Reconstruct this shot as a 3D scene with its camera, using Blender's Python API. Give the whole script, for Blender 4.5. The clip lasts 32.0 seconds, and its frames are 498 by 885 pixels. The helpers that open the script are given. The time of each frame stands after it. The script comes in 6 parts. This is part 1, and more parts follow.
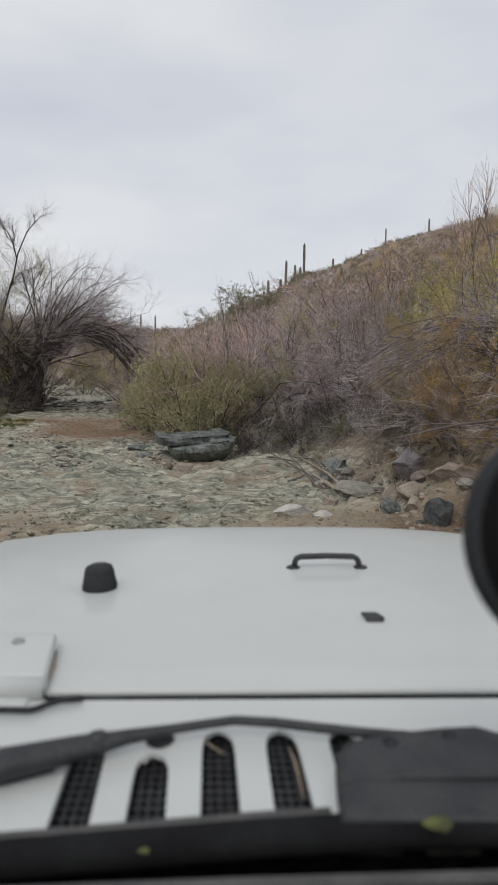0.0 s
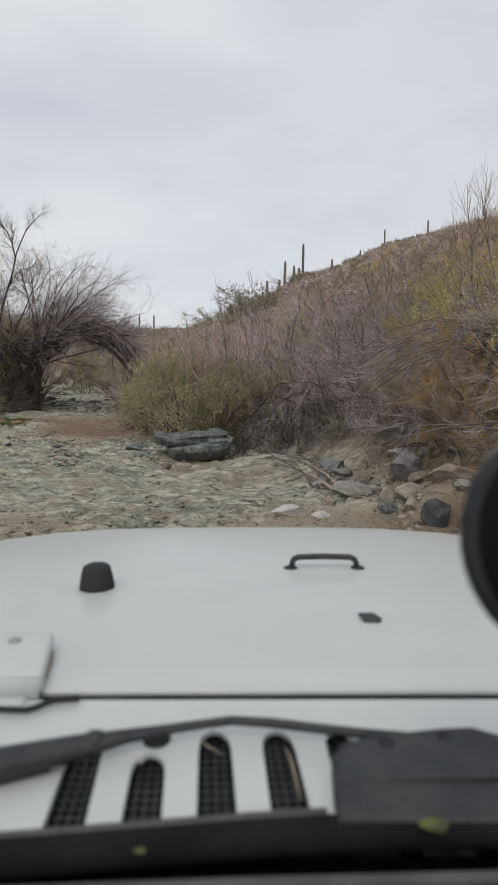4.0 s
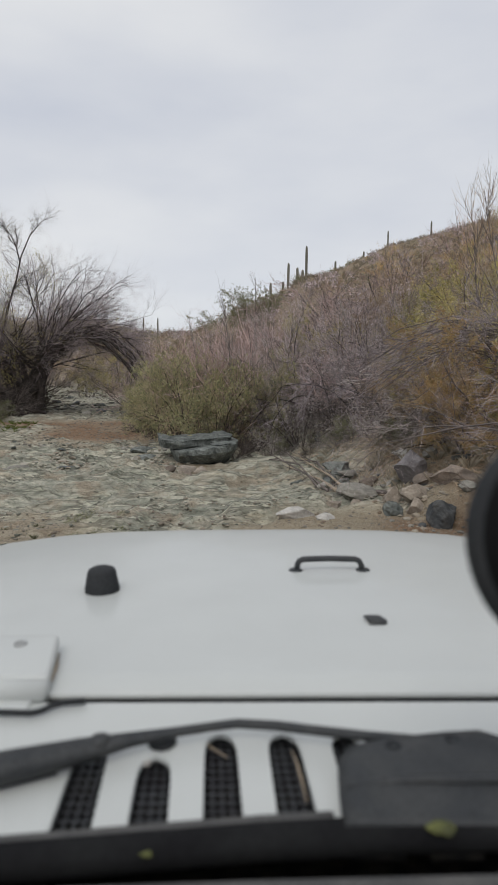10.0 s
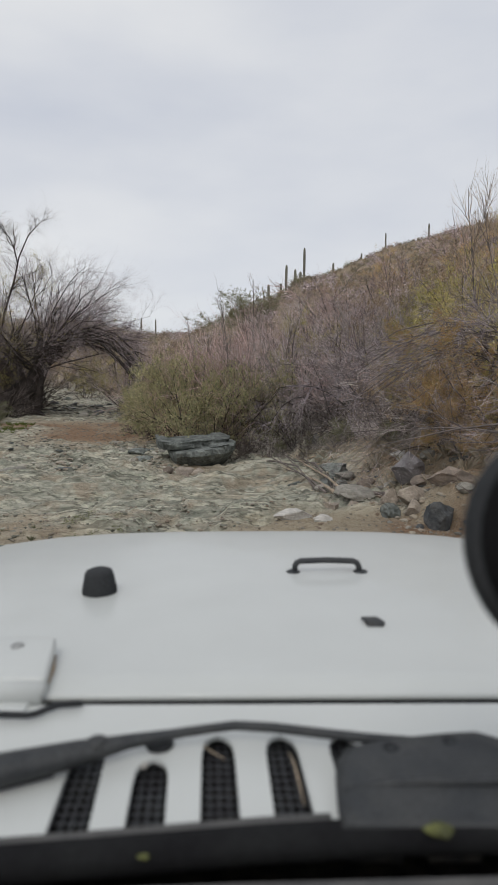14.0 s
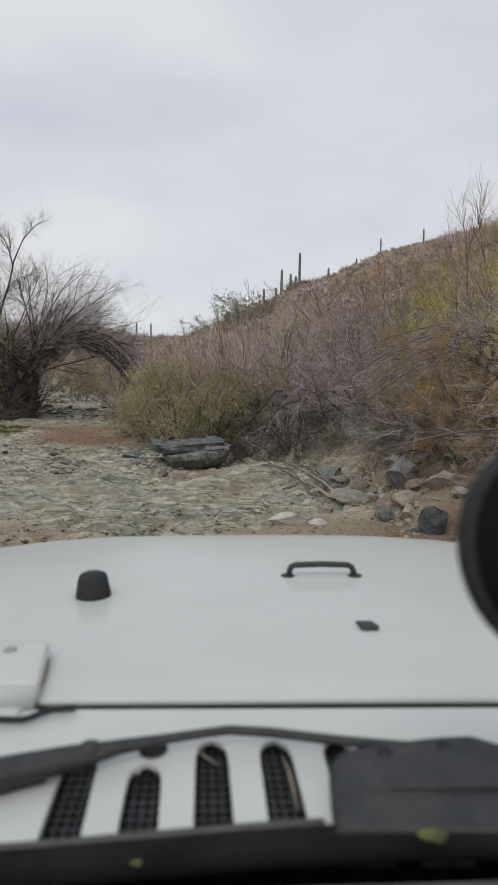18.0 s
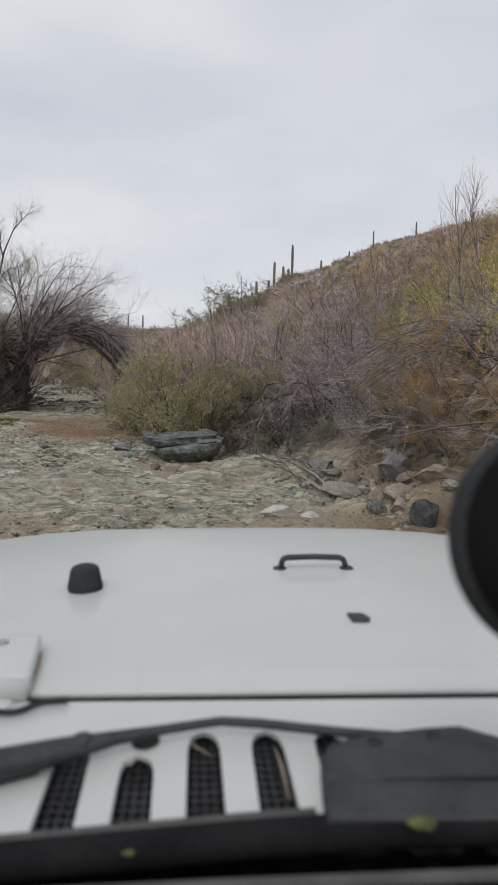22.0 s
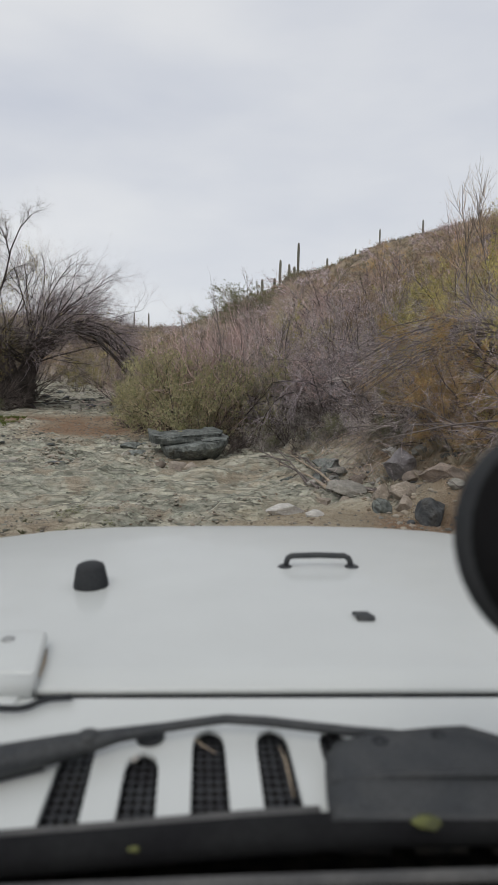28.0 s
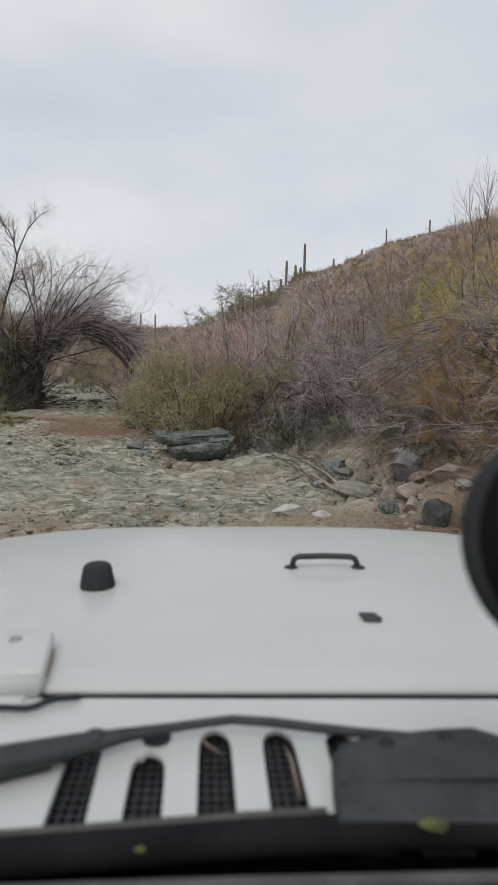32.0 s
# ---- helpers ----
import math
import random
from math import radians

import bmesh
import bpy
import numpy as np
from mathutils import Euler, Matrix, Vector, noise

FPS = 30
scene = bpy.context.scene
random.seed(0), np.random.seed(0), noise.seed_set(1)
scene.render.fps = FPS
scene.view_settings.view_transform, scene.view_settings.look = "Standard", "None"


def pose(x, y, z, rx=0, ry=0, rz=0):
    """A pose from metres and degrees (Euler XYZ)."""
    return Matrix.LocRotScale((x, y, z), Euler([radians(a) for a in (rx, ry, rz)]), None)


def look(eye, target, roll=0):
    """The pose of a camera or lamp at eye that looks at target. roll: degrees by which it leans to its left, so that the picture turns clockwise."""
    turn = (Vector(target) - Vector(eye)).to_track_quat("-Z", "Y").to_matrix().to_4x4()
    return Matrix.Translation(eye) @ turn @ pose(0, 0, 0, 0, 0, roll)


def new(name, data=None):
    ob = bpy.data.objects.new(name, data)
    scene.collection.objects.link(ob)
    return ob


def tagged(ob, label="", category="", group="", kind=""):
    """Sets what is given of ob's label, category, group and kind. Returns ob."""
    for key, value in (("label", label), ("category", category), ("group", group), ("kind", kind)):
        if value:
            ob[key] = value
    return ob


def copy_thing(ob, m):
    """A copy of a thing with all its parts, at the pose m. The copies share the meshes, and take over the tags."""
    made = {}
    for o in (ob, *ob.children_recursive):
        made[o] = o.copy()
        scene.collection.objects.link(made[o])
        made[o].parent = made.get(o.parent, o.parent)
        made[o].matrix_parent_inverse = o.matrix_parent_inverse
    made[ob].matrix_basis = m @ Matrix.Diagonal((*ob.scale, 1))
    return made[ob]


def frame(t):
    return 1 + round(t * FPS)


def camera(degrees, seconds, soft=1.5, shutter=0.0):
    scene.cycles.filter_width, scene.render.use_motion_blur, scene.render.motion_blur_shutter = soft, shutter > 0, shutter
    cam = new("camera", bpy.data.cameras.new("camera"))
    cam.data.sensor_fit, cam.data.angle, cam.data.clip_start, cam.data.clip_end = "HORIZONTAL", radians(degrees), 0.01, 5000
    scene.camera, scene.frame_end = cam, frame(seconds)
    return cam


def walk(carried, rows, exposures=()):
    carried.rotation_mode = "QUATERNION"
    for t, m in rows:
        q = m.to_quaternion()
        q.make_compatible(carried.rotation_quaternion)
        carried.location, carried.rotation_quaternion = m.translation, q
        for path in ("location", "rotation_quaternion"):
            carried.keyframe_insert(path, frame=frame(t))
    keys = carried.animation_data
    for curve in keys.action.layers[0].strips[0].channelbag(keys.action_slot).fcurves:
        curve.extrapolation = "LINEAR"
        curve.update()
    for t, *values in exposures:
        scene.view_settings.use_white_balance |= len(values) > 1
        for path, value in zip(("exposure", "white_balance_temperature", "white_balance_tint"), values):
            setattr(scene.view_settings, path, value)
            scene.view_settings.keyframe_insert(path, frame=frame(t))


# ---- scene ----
cam = camera(47.3, 32.0, soft=1.2)
# where the vehicle stands in the wash, and the eye in it
STAND = pose(0.45, 5.2, 1.66, 84.18, -0.6, -7.2) @ pose(0.03, 0.8, 1.72, 83.985, 0.288, -6.406).inverted()
EYE = (0.03, 0.8, 1.72)
PATH = [(t, STAND @ pose(*EYE, *turn)) for t, turn in (
    (0.0, (83.578, 0.327, -6.425)),
    (0.5, (84.960, 0.350, -6.814)),
    (1.0, (83.890, 0.074, -7.020)),
    (1.5, (84.379, 0.282, -6.477)),
    (2.0, (84.068, 0.354, -6.271)),
    (2.5, (83.754, 0.119, -7.116)),
    (3.0, (84.317, 0.241, -6.903)),
    (3.5, (83.572, 0.095, -6.707)),
    (5.5, (83.700, 0.086, -6.419)),
    (6.0, (83.570, 0.143, -6.667)),
    (6.5, (83.917, 0.343, -6.333)),
    (7.0, (84.552, 0.496, -5.972)),
    (7.5, (83.974, 0.337, -6.121)),
    (8.0, (83.528, 0.430, -6.318)),
    (8.5, (84.194, -0.317, -7.590)),
    (9.0, (83.021, 0.232, -6.574)),
    (9.5, (83.648, 0.286, -6.146)),
    (10.0, (83.832, 0.372, -6.187)),
    (10.5, (83.245, 0.316, -5.960)),
    (11.0, (83.503, 0.271, -6.353)),
    (11.5, (83.882, 0.074, -6.617)),
    (12.0, (84.591, 0.313, -5.921)),
    (12.5, (84.217, 0.282, -6.326)),
    (13.0, (83.927, -0.244, -7.314)),
    (13.5, (83.329, 0.142, -6.722)),
    (14.0, (83.985, 0.288, -6.406)),
    (14.5, (84.197, 0.113, -6.328)),
    (16.5, (84.160, 0.410, -6.083)),
    (17.0, (84.229, 0.297, -6.279)),
    (17.5, (84.315, 0.073, -6.797)),
    (18.0, (84.359, 0.043, -6.892)),
    (18.5, (83.809, -0.010, -7.170)),
    (19.0, (84.050, -0.127, -7.332)),
    (19.5, (84.033, -0.254, -7.467)),
    (20.0, (83.871, -0.217, -7.548)),
    (20.5, (83.976, -0.190, -7.590)),
    (21.0, (83.973, -0.131, -7.579)),
    (21.5, (83.648, -0.143, -7.526)),
    (22.0, (83.651, -0.119, -7.657)),
    (22.5, (83.565, -0.154, -7.388)),
    (23.0, (83.390, -0.185, -7.321)),
    (23.5, (83.387, -0.161, -7.333)),
    (24.0, (84.885, -0.194, -7.810)),
    (24.5, (83.920, -0.334, -7.232)),
    (25.0, (83.063, 0.006, -6.553)),
    (25.5, (83.152, -0.128, -7.168)),
    (27.5, (83.499, -0.295, -7.369)),
    (28.0, (83.469, -0.208, -7.100)),
    (28.5, (83.502, -0.136, -6.703)),
    (29.0, (83.559, 0.030, -6.583)),
    (29.5, (83.277, -0.074, -6.527)),
    (30.0, (84.028, -0.144, -7.108)),
    (30.5, (83.387, 0.007, -6.739)),
    (31.0, (83.947, -0.139, -6.917)),
    (31.5, (84.167, -0.078, -6.836)),
    (32.0, (83.531, -0.128, -6.470)),
)]

walk(cam, PATH)
cam.data.dof.use_dof, cam.data.dof.focus_distance, cam.data.dof.aperture_fstop = True, 14.0, 5.6

# ---------------------------------------------------------------- light
world = bpy.data.worlds.new("overcast_sky")
scene.world = world
world.use_nodes = True
wn, wl = world.node_tree.nodes, world.node_tree.links
wn.clear()
w_out = wn.new("ShaderNodeOutputWorld")
w_bg = wn.new("ShaderNodeBackground")
w_sky = wn.new("ShaderNodeTexSky")
w_sky.sky_type, w_sky.sun_disc = "NISHITA", False
w_sky.sun_elevation, w_sky.sun_rotation = radians(38), radians(200)
w_tc = wn.new("ShaderNodeTexCoord")
w_map = wn.new("ShaderNodeMapping")
w_map.inputs["Scale"].default_value = (1.1, 1.1, 3.2)
w_noise = wn.new("ShaderNodeTexNoise")
w_noise.inputs["Scale"].default_value = 1.7
w_noise.inputs["Detail"].default_value = 5
w_noise.inputs["Roughness"].default_value = 0.45
w_ramp = wn.new("ShaderNodeValToRGB")
w_ramp.color_ramp.elements[0].position, w_ramp.color_ramp.elements[0].color = 0.34, (6.0, 6.3, 7.0, 1)
w_ramp.color_ramp.elements[1].position, w_ramp.color_ramp.elements[1].color = 0.68, (7.9, 8.0, 8.15, 1)
w_mix = wn.new("ShaderNodeMixRGB")
w_mix.inputs[0].default_value = 0.93
wl.new(w_tc.outputs["Generated"], w_map.inputs["Vector"])
wl.new(w_map.outputs["Vector"], w_noise.inputs["Vector"])
wl.new(w_noise.outputs["Fac"], w_ramp.inputs["Fac"])
wl.new(w_sky.outputs["Color"], w_mix.inputs[1])
wl.new(w_ramp.outputs["Color"], w_mix.inputs[2])
wl.new(w_mix.outputs["Color"], w_bg.inputs["Color"])
w_bg.inputs["Strength"].default_value = 0.1
wl.new(w_bg.outputs["Background"], w_out.inputs["Surface"])

sun = new("sun", bpy.data.lights.new("sun", "SUN"))
sun.data.energy, sun.data.angle, sun.data.color = 1.0, radians(25), (1.0, 0.96, 0.9)
sun.matrix_world = look((0, 0, 50), (14, 36, 0))


# ---------------------------------------------------------------- materials
def shade(name, color, color2=None, scale=8.0, rough=0.85, metal=0.0, bump=0.3, fine=60.0, vary=0.0, spec=0.3, coat=0.0, dist=0.02, grit=0.18):
    """A surface of two tones mixed by coarse and fine noise, with relief; vary: spread of brightness from object to object."""
    m = bpy.data.materials.new(name)
    m.use_nodes = True
    n, l = m.node_tree.nodes, m.node_tree.links
    b = n["Principled BSDF"]
    b.inputs["Roughness"].default_value, b.inputs["Metallic"].default_value = rough, metal
    b.inputs["Specular IOR Level"].default_value = spec
    b.inputs["Coat Weight"].default_value = coat
    tc = n.new("ShaderNodeTexCoord")
    a = n.new("ShaderNodeTexNoise")
    a.inputs["Scale"].default_value, a.inputs["Detail"].default_value = scale, 6
    f = n.new("ShaderNodeTexNoise")
    f.inputs["Scale"].default_value, f.inputs["Detail"].default_value = fine, 3
    l.new(tc.outputs["Object"], a.inputs["Vector"])
    l.new(tc.outputs["Object"], f.inputs["Vector"])
    mx = n.new("ShaderNodeMixRGB")
    mx.inputs[1].default_value = (*color, 1)
    mx.inputs[2].default_value = (*(color2 or [c * 0.7 for c in color]), 1)
    r = n.new("ShaderNodeMapRange")
    r.inputs[1].default_value, r.inputs[2].default_value = 0.36, 0.64
    l.new(a.outputs["Fac"], r.inputs[0])
    l.new(r.outputs[0], mx.inputs[0])
    sp = n.new("ShaderNodeHueSaturation")
    l.new(mx.outputs[0], sp.inputs["Color"])
    add = n.new("ShaderNodeMapRange")
    add.inputs[1].default_value, add.inputs[2].default_value = 0.3, 0.7
    add.inputs[3].default_value, add.inputs[4].default_value = 1 - grit, 1 + grit
    l.new(f.outputs["Fac"], add.inputs[0])
    if vary:
        oi = n.new("ShaderNodeObjectInfo")
        v = n.new("ShaderNodeMapRange")
        v.inputs[3].default_value, v.inputs[4].default_value = 1 - vary, 1 + vary
        l.new(oi.outputs["Random"], v.inputs[0])
        mul = n.new("ShaderNodeMath")
        mul.operation = "MULTIPLY"
        l.new(add.outputs[0], mul.inputs[0])
        l.new(v.outputs[0], mul.inputs[1])
        l.new(mul.outputs[0], sp.inputs["Value"])
    else:
        l.new(add.outputs[0], sp.inputs["Value"])
    l.new(sp.outputs[0], b.inputs["Base Color"])
    if bump:
        bp = n.new("ShaderNodeBump")
        bp.inputs["Strength"].default_value, bp.inputs["Distance"].default_value = bump, dist
        l.new(f.outputs["Fac"], bp.inputs["Height"])
        l.new(bp.outputs[0], b.inputs["Normal"])
    return m


def island(name, colors, rough=0.9, spec=0.15, through_light=0.0):
    """Small loose pieces, each of its own tone out of a ramp."""
    m = bpy.data.materials.new(name)
    m.use_nodes = True
    n, l = m.node_tree.nodes, m.node_tree.links
    b = n["Principled BSDF"]
    b.inputs["Roughness"].default_value, b.inputs["Specular IOR Level"].default_value = rough, spec
    g = n.new("ShaderNodeNewGeometry")
    ramp = n.new("ShaderNodeValToRGB")
    while len(ramp.color_ramp.elements) < len(colors):
        ramp.color_ramp.elements.new(0.5)
    for i, c in enumerate(colors):
        ramp.color_ramp.elements[i].position = i / (len(colors) - 1)
        ramp.color_ramp.elements[i].color = (*c, 1)
    l.new(g.outputs["Random Per Island"], ramp.inputs[0])
    oi = n.new("ShaderNodeObjectInfo")
    v = n.new("ShaderNodeMapRange")
    v.inputs[3].default_value, v.inputs[4].default_value = 0.68, 1.36
    l.new(oi.outputs["Random"], v.inputs[0])
    hs = n.new("ShaderNodeHueSaturation")
    l.new(ramp.outputs[0], hs.inputs["Color"])
    l.new(v.outputs[0], hs.inputs["Value"])
    l.new(hs.outputs[0], b.inputs["Base Color"])
    if through_light:
        tr = n.new("ShaderNodeBsdfTranslucent")
        l.new(hs.outputs[0], tr.inputs["Color"])
        ms = n.new("ShaderNodeMixShader")
        ms.inputs[0].default_value = through_light
        l.new(b.outputs[0], ms.inputs[1])
        l.new(tr.outputs[0], ms.inputs[2])
        l.new(ms.outputs[0], n["Material Output"].inputs["Surface"])
    return m


BARK = shade("dark_bark", (0.075, 0.062, 0.055), (0.035, 0.03, 0.028), 6, 0.95, bump=0.8, fine=35, dist=0.03)
BARK_GREY = shade("grey_bark", (0.21, 0.18, 0.165), (0.125, 0.108, 0.10), 9, 0.95, bump=0.5, fine=50)
TWIG_PURPLE = island("purple_grey_twig", [(0.15, 0.12, 0.124), (0.42, 0.352, 0.356), (0.70, 0.61, 0.603)])
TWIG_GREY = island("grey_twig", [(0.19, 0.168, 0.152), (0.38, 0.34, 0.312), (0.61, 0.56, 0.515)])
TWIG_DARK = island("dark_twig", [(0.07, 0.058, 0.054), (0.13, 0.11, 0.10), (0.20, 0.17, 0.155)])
TWIG_MAUVE = island("dark_mauve_twig", [(0.13, 0.108, 0.116), (0.33, 0.285, 0.30), (0.57, 0.508, 0.525)])
TWIG_TAN = island("tan_twig", [(0.21, 0.15, 0.10), (0.38, 0.285, 0.20), (0.55, 0.43, 0.315)])
TWIG_PINK = island("pinkish_twig", [(0.22, 0.15, 0.138), (0.49, 0.355, 0.325), (0.70, 0.55, 0.51)])
LEAF_OLIVE = island("olive_leaf", [(0.16, 0.17, 0.10), (0.31, 0.315, 0.165), (0.49, 0.46, 0.25), (0.30, 0.265, 0.18), (0.43, 0.40, 0.19)], 0.75, 0.25, 0.25)
LEAF_YELLOW = island("yellow_green_leaf", [(0.28, 0.27, 0.10), (0.43, 0.39, 0.15), (0.55, 0.47, 0.19), (0.48, 0.38, 0.16)], 0.75, 0.25, 0.25)
LEAF_ORANGE = island("rust_orange_foliage", [(0.46, 0.28, 0.14), (0.58, 0.36, 0.17), (0.60, 0.44, 0.22), (0.42, 0.33, 0.17), (0.52, 0.43, 0.19)], 0.85, 0.15, 0.2)
LEAF_RUST = island("brown_foliage", [(0.24, 0.175, 0.115), (0.33, 0.245, 0.16), (0.40, 0.31, 0.20)], 0.85, 0.15, 0.2)
LEAF_GREY = island("grey_green_leaf", [(0.14, 0.15, 0.085), (0.21, 0.215, 0.125), (0.28, 0.27, 0.165)], 0.8, 0.2, 0.2)
GRASS_DRY = island("dry_grass", [(0.26, 0.225, 0.165), (0.38, 0.335, 0.26), (0.20, 0.175, 0.135)], 0.9, 0.1, 0.2)
GRASS_GREEN = island("green_grass", [(0.10, 0.15, 0.03), (0.17, 0.22, 0.05), (0.22, 0.24, 0.08)], 0.85, 0.2, 0.2)
PEBBLE = island("pebbles", [(0.16, 0.155, 0.14), (0.27, 0.25, 0.215), (0.35, 0.31, 0.25), (0.23, 0.17, 0.12), (0.40, 0.37, 0.32)], 0.9, 0.2)
CHIP = island("bedrock_chips", [(0.08, 0.083, 0.07), (0.17, 0.17, 0.14), (0.29, 0.28, 0.23), (0.22, 0.18, 0.14), (0.34, 0.325, 0.28)], 0.9, 0.2)
STONE_GREEN = shade("grey_green_stone", (0.225, 0.242, 0.225), (0.10, 0.11, 0.104), 5, 0.85, bump=1.0, fine=16, vary=0.2, dist=0.06, grit=0.35)
STONE_PALE = shade("pale_stone", (0.35, 0.335, 0.295), (0.22, 0.21, 0.185), 6, 0.9, bump=0.5, fine=30, vary=0.25, dist=0.02)
STONE_DARK = shade("dark_blue_grey_stone", (0.085, 0.093, 0.10), (0.14, 0.142, 0.14), 6, 0.8, bump=0.6, fine=26, vary=0.25, dist=0.02)
WOOD_RUST = shade("rusty_wood", (0.25, 0.155, 0.105), (0.16, 0.11, 0.08), 6, 0.9, bump=0.6, fine=40, vary=0.3)
STONE_MAUVE = shade("mauve_grey_stone", (0.25, 0.235, 0.24), (0.15, 0.14, 0.145), 5, 0.85, bump=0.6, fine=26, vary=0.1, dist=0.02)
STONE_TAN = shade("tan_stone", (0.36, 0.31, 0.255), (0.25, 0.215, 0.18), 5, 0.9, bump=0.6, fine=28, vary=0.15, dist=0.02)
STONE_BROWN = shade("brown_stone", (0.25, 0.205, 0.17), (0.16, 0.135, 0.115), 6, 0.9, bump=0.6, fine=28, vary=0.25, dist=0.02)
STONE_WHITE = shade("whitish_quartz_stone", (0.58, 0.56, 0.52), (0.40, 0.38, 0.35), 7, 0.85, bump=0.5, fine=30, vary=0.1, dist=0.02)
WOOD_DEAD = shade("weathered_dead_wood", (0.42, 0.34, 0.25), (0.27, 0.22, 0.17), 7, 0.9, bump=0.5, fine=40)
# greyed and lightened: distance haze is put into the cactus colour
CACTUS = shade("hazy_cactus", (0.15, 0.15, 0.12), (0.19, 0.18, 0.15), 3, 0.85, bump=0.3, fine=20, vary=0.2)
PAINT = shade("white_car_paint", (0.54, 0.558, 0.542), (0.525, 0.543, 0.528), 2.0, 0.38, bump=0.0, fine=7, spec=0.4, coat=0.2, grit=0.02)
PLASTIC = shade("black_plastic", (0.026, 0.029, 0.032), (0.040, 0.042, 0.043), 28, 0.55, bump=0.3, fine=260, spec=0.4, dist=0.003, grit=0.3)
RUBBER = shade("dark_rubber", (0.020, 0.022, 0.025), (0.030, 0.032, 0.034), 14, 0.8, bump=0.3, fine=160, dist=0.003)
# this black also holds the cabin's shade, as no roof is built
DASH = shade("shade_black_plastic", (0.012, 0.012, 0.013), (0.009, 0.009, 0.009), 20, 0.95, bump=0.2, fine=300, spec=0.05, dist=0.002)
FOOT = shade("dark_dusty_rubber", (0.013, 0.0135, 0.014), (0.008, 0.008, 0.009), 18, 0.85, bump=0.3, fine=160, spec=0.15, dist=0.003)
LEAF_FALLEN = shade("fallen_leaf_green", (0.17, 0.18, 0.055), (0.07, 0.075, 0.035), 60, 0.8, bump=0.3, fine=200, dist=0.001)
DASH_GREY = shade("grey_dashboard_trim", (0.10, 0.098, 0.095), (0.07, 0.07, 0.07), 20, 0.8, bump=0.2, fine=300, dist=0.002)
METAL_DARK = shade("dark_mesh_metal", (0.075, 0.08, 0.085), (0.05, 0.05, 0.055), 20, 0.6, 0.3, bump=0.2, fine=200, dist=0.002)
# near-black fill: shade deep in slots and engine bay, put into the colour
VOID = shade("void_black", (0.012, 0.012, 0.013), (0.03, 0.028, 0.024), 30, 0.95, bump=0.2, fine=200, spec=0.1, dist=0.002)
STEEL = shade("zinc_bolt", (0.42, 0.43, 0.42), (0.3, 0.3, 0.3), 30, 0.45, 0.7, bump=0.1, fine=200, dist=0.001)


# ---------------------------------------------------------------- mesh helpers
def mesh_object(name, verts, faces, material, parent=None, label="", smooth=False):
    me = bpy.data.meshes.new(name)
    me.from_pydata([tuple(v) for v in verts] if not isinstance(verts, np.ndarray) else verts.tolist(), [], faces if isinstance(faces, list) else faces.tolist())
    me.materials.append(material)
    if smooth:
        me.shade_smooth()
    ob = new(name, me)
    ob.parent = parent
    return tagged(ob, label)


def part(name, bm, material, parent, label="", smooth=True):
    """Links a bmesh as one mesh object under a thing or under a part."""
    me = bpy.data.meshes.new(name)
    bmesh.ops.recalc_face_normals(bm, faces=bm.faces)
    bm.to_mesh(me)
    bm.free()
    me.materials.append(material)
    if smooth:
        me.shade_smooth()
    ob = new(name, me)
    ob.parent = parent
    return tagged(ob, label)


def thing(name, m, label, category, group="", kind=""):
    ob = new(name)
    ob.matrix_world = m
    return tagged(ob, label, category, group, kind)


def box(x0, x1, y0, y1, z0, z1, bevel=0.0, seg=2, bm=None):
    one = bmesh.new()
    bmesh.ops.create_cube(one, size=1)
    for v in one.verts:
        v.co = Vector((x0 + (v.co.x + 0.5) * (x1 - x0), y0 + (v.co.y + 0.5) * (y1 - y0), z0 + (v.co.z + 0.5) * (z1 - z0)))
    if bevel:
        bmesh.ops.bevel(one, geom=one.edges[:], offset=bevel, segments=seg, profile=0.6, affect="EDGES")
    if bm is None:
        return one
    me = bpy.data.meshes.new("piece")
    one.to_mesh(me)
    one.free()
    bm.from_mesh(me)
    bpy.data.meshes.remove(me)
    return bm


def tube(points, radii, sides=8, squash=1.0):
    """A closed tapered tube along points, as a bmesh."""
    bm = bmesh.new()
    rings = []
    pts = [Vector(p) for p in points]
    for i, p in enumerate(pts):
        d = (pts[min(i + 1, len(pts) - 1)] - pts[max(i - 1, 0)]).normalized()
        u = d.cross(Vector((0.03, 0.05, 1))).normalized()
        if u.length < 0.1:
            u = Vector((1, 0, 0))
        w = u.cross(d)
        rings.append([bm.verts.new(p + radii[i] * (math.cos(a) * u + squash * math.sin(a) * w)) for a in [2 * math.pi * k / sides for k in range(sides)]])
    for a, b in zip(rings, rings[1:]):
        for k in range(sides):
            bm.faces.new((a[k], a[(k + 1) % sides], b[(k + 1) % sides], b[k]))
    bm.faces.new(rings[0])
    bm.faces.new(rings[-1])
    return bm


def lathe(profile, sides=20, axis=(0, 0, 1), at=(0, 0, 0)):
    """A closed body of revolution from (radius, height) pairs."""
    bm = bmesh.new()
    turn = Vector((0, 0, 1)).rotation_difference(Vector(axis)).to_matrix()
    rings = [[bm.verts.new(Vector(at) + turn @ Vector((r * math.cos(2 * math.pi * k / sides), r * math.sin(2 * math.pi * k / sides), h))) for k in range(sides)] for r, h in profile]
    for a, b in zip(rings, rings[1:]):
        for k in range(sides):
            bm.faces.new((a[k], a[(k + 1) % sides], b[(k + 1) % sides], b[k]))
    bm.faces.new(rings[0])
    bm.faces.new(rings[-1])
    return bm


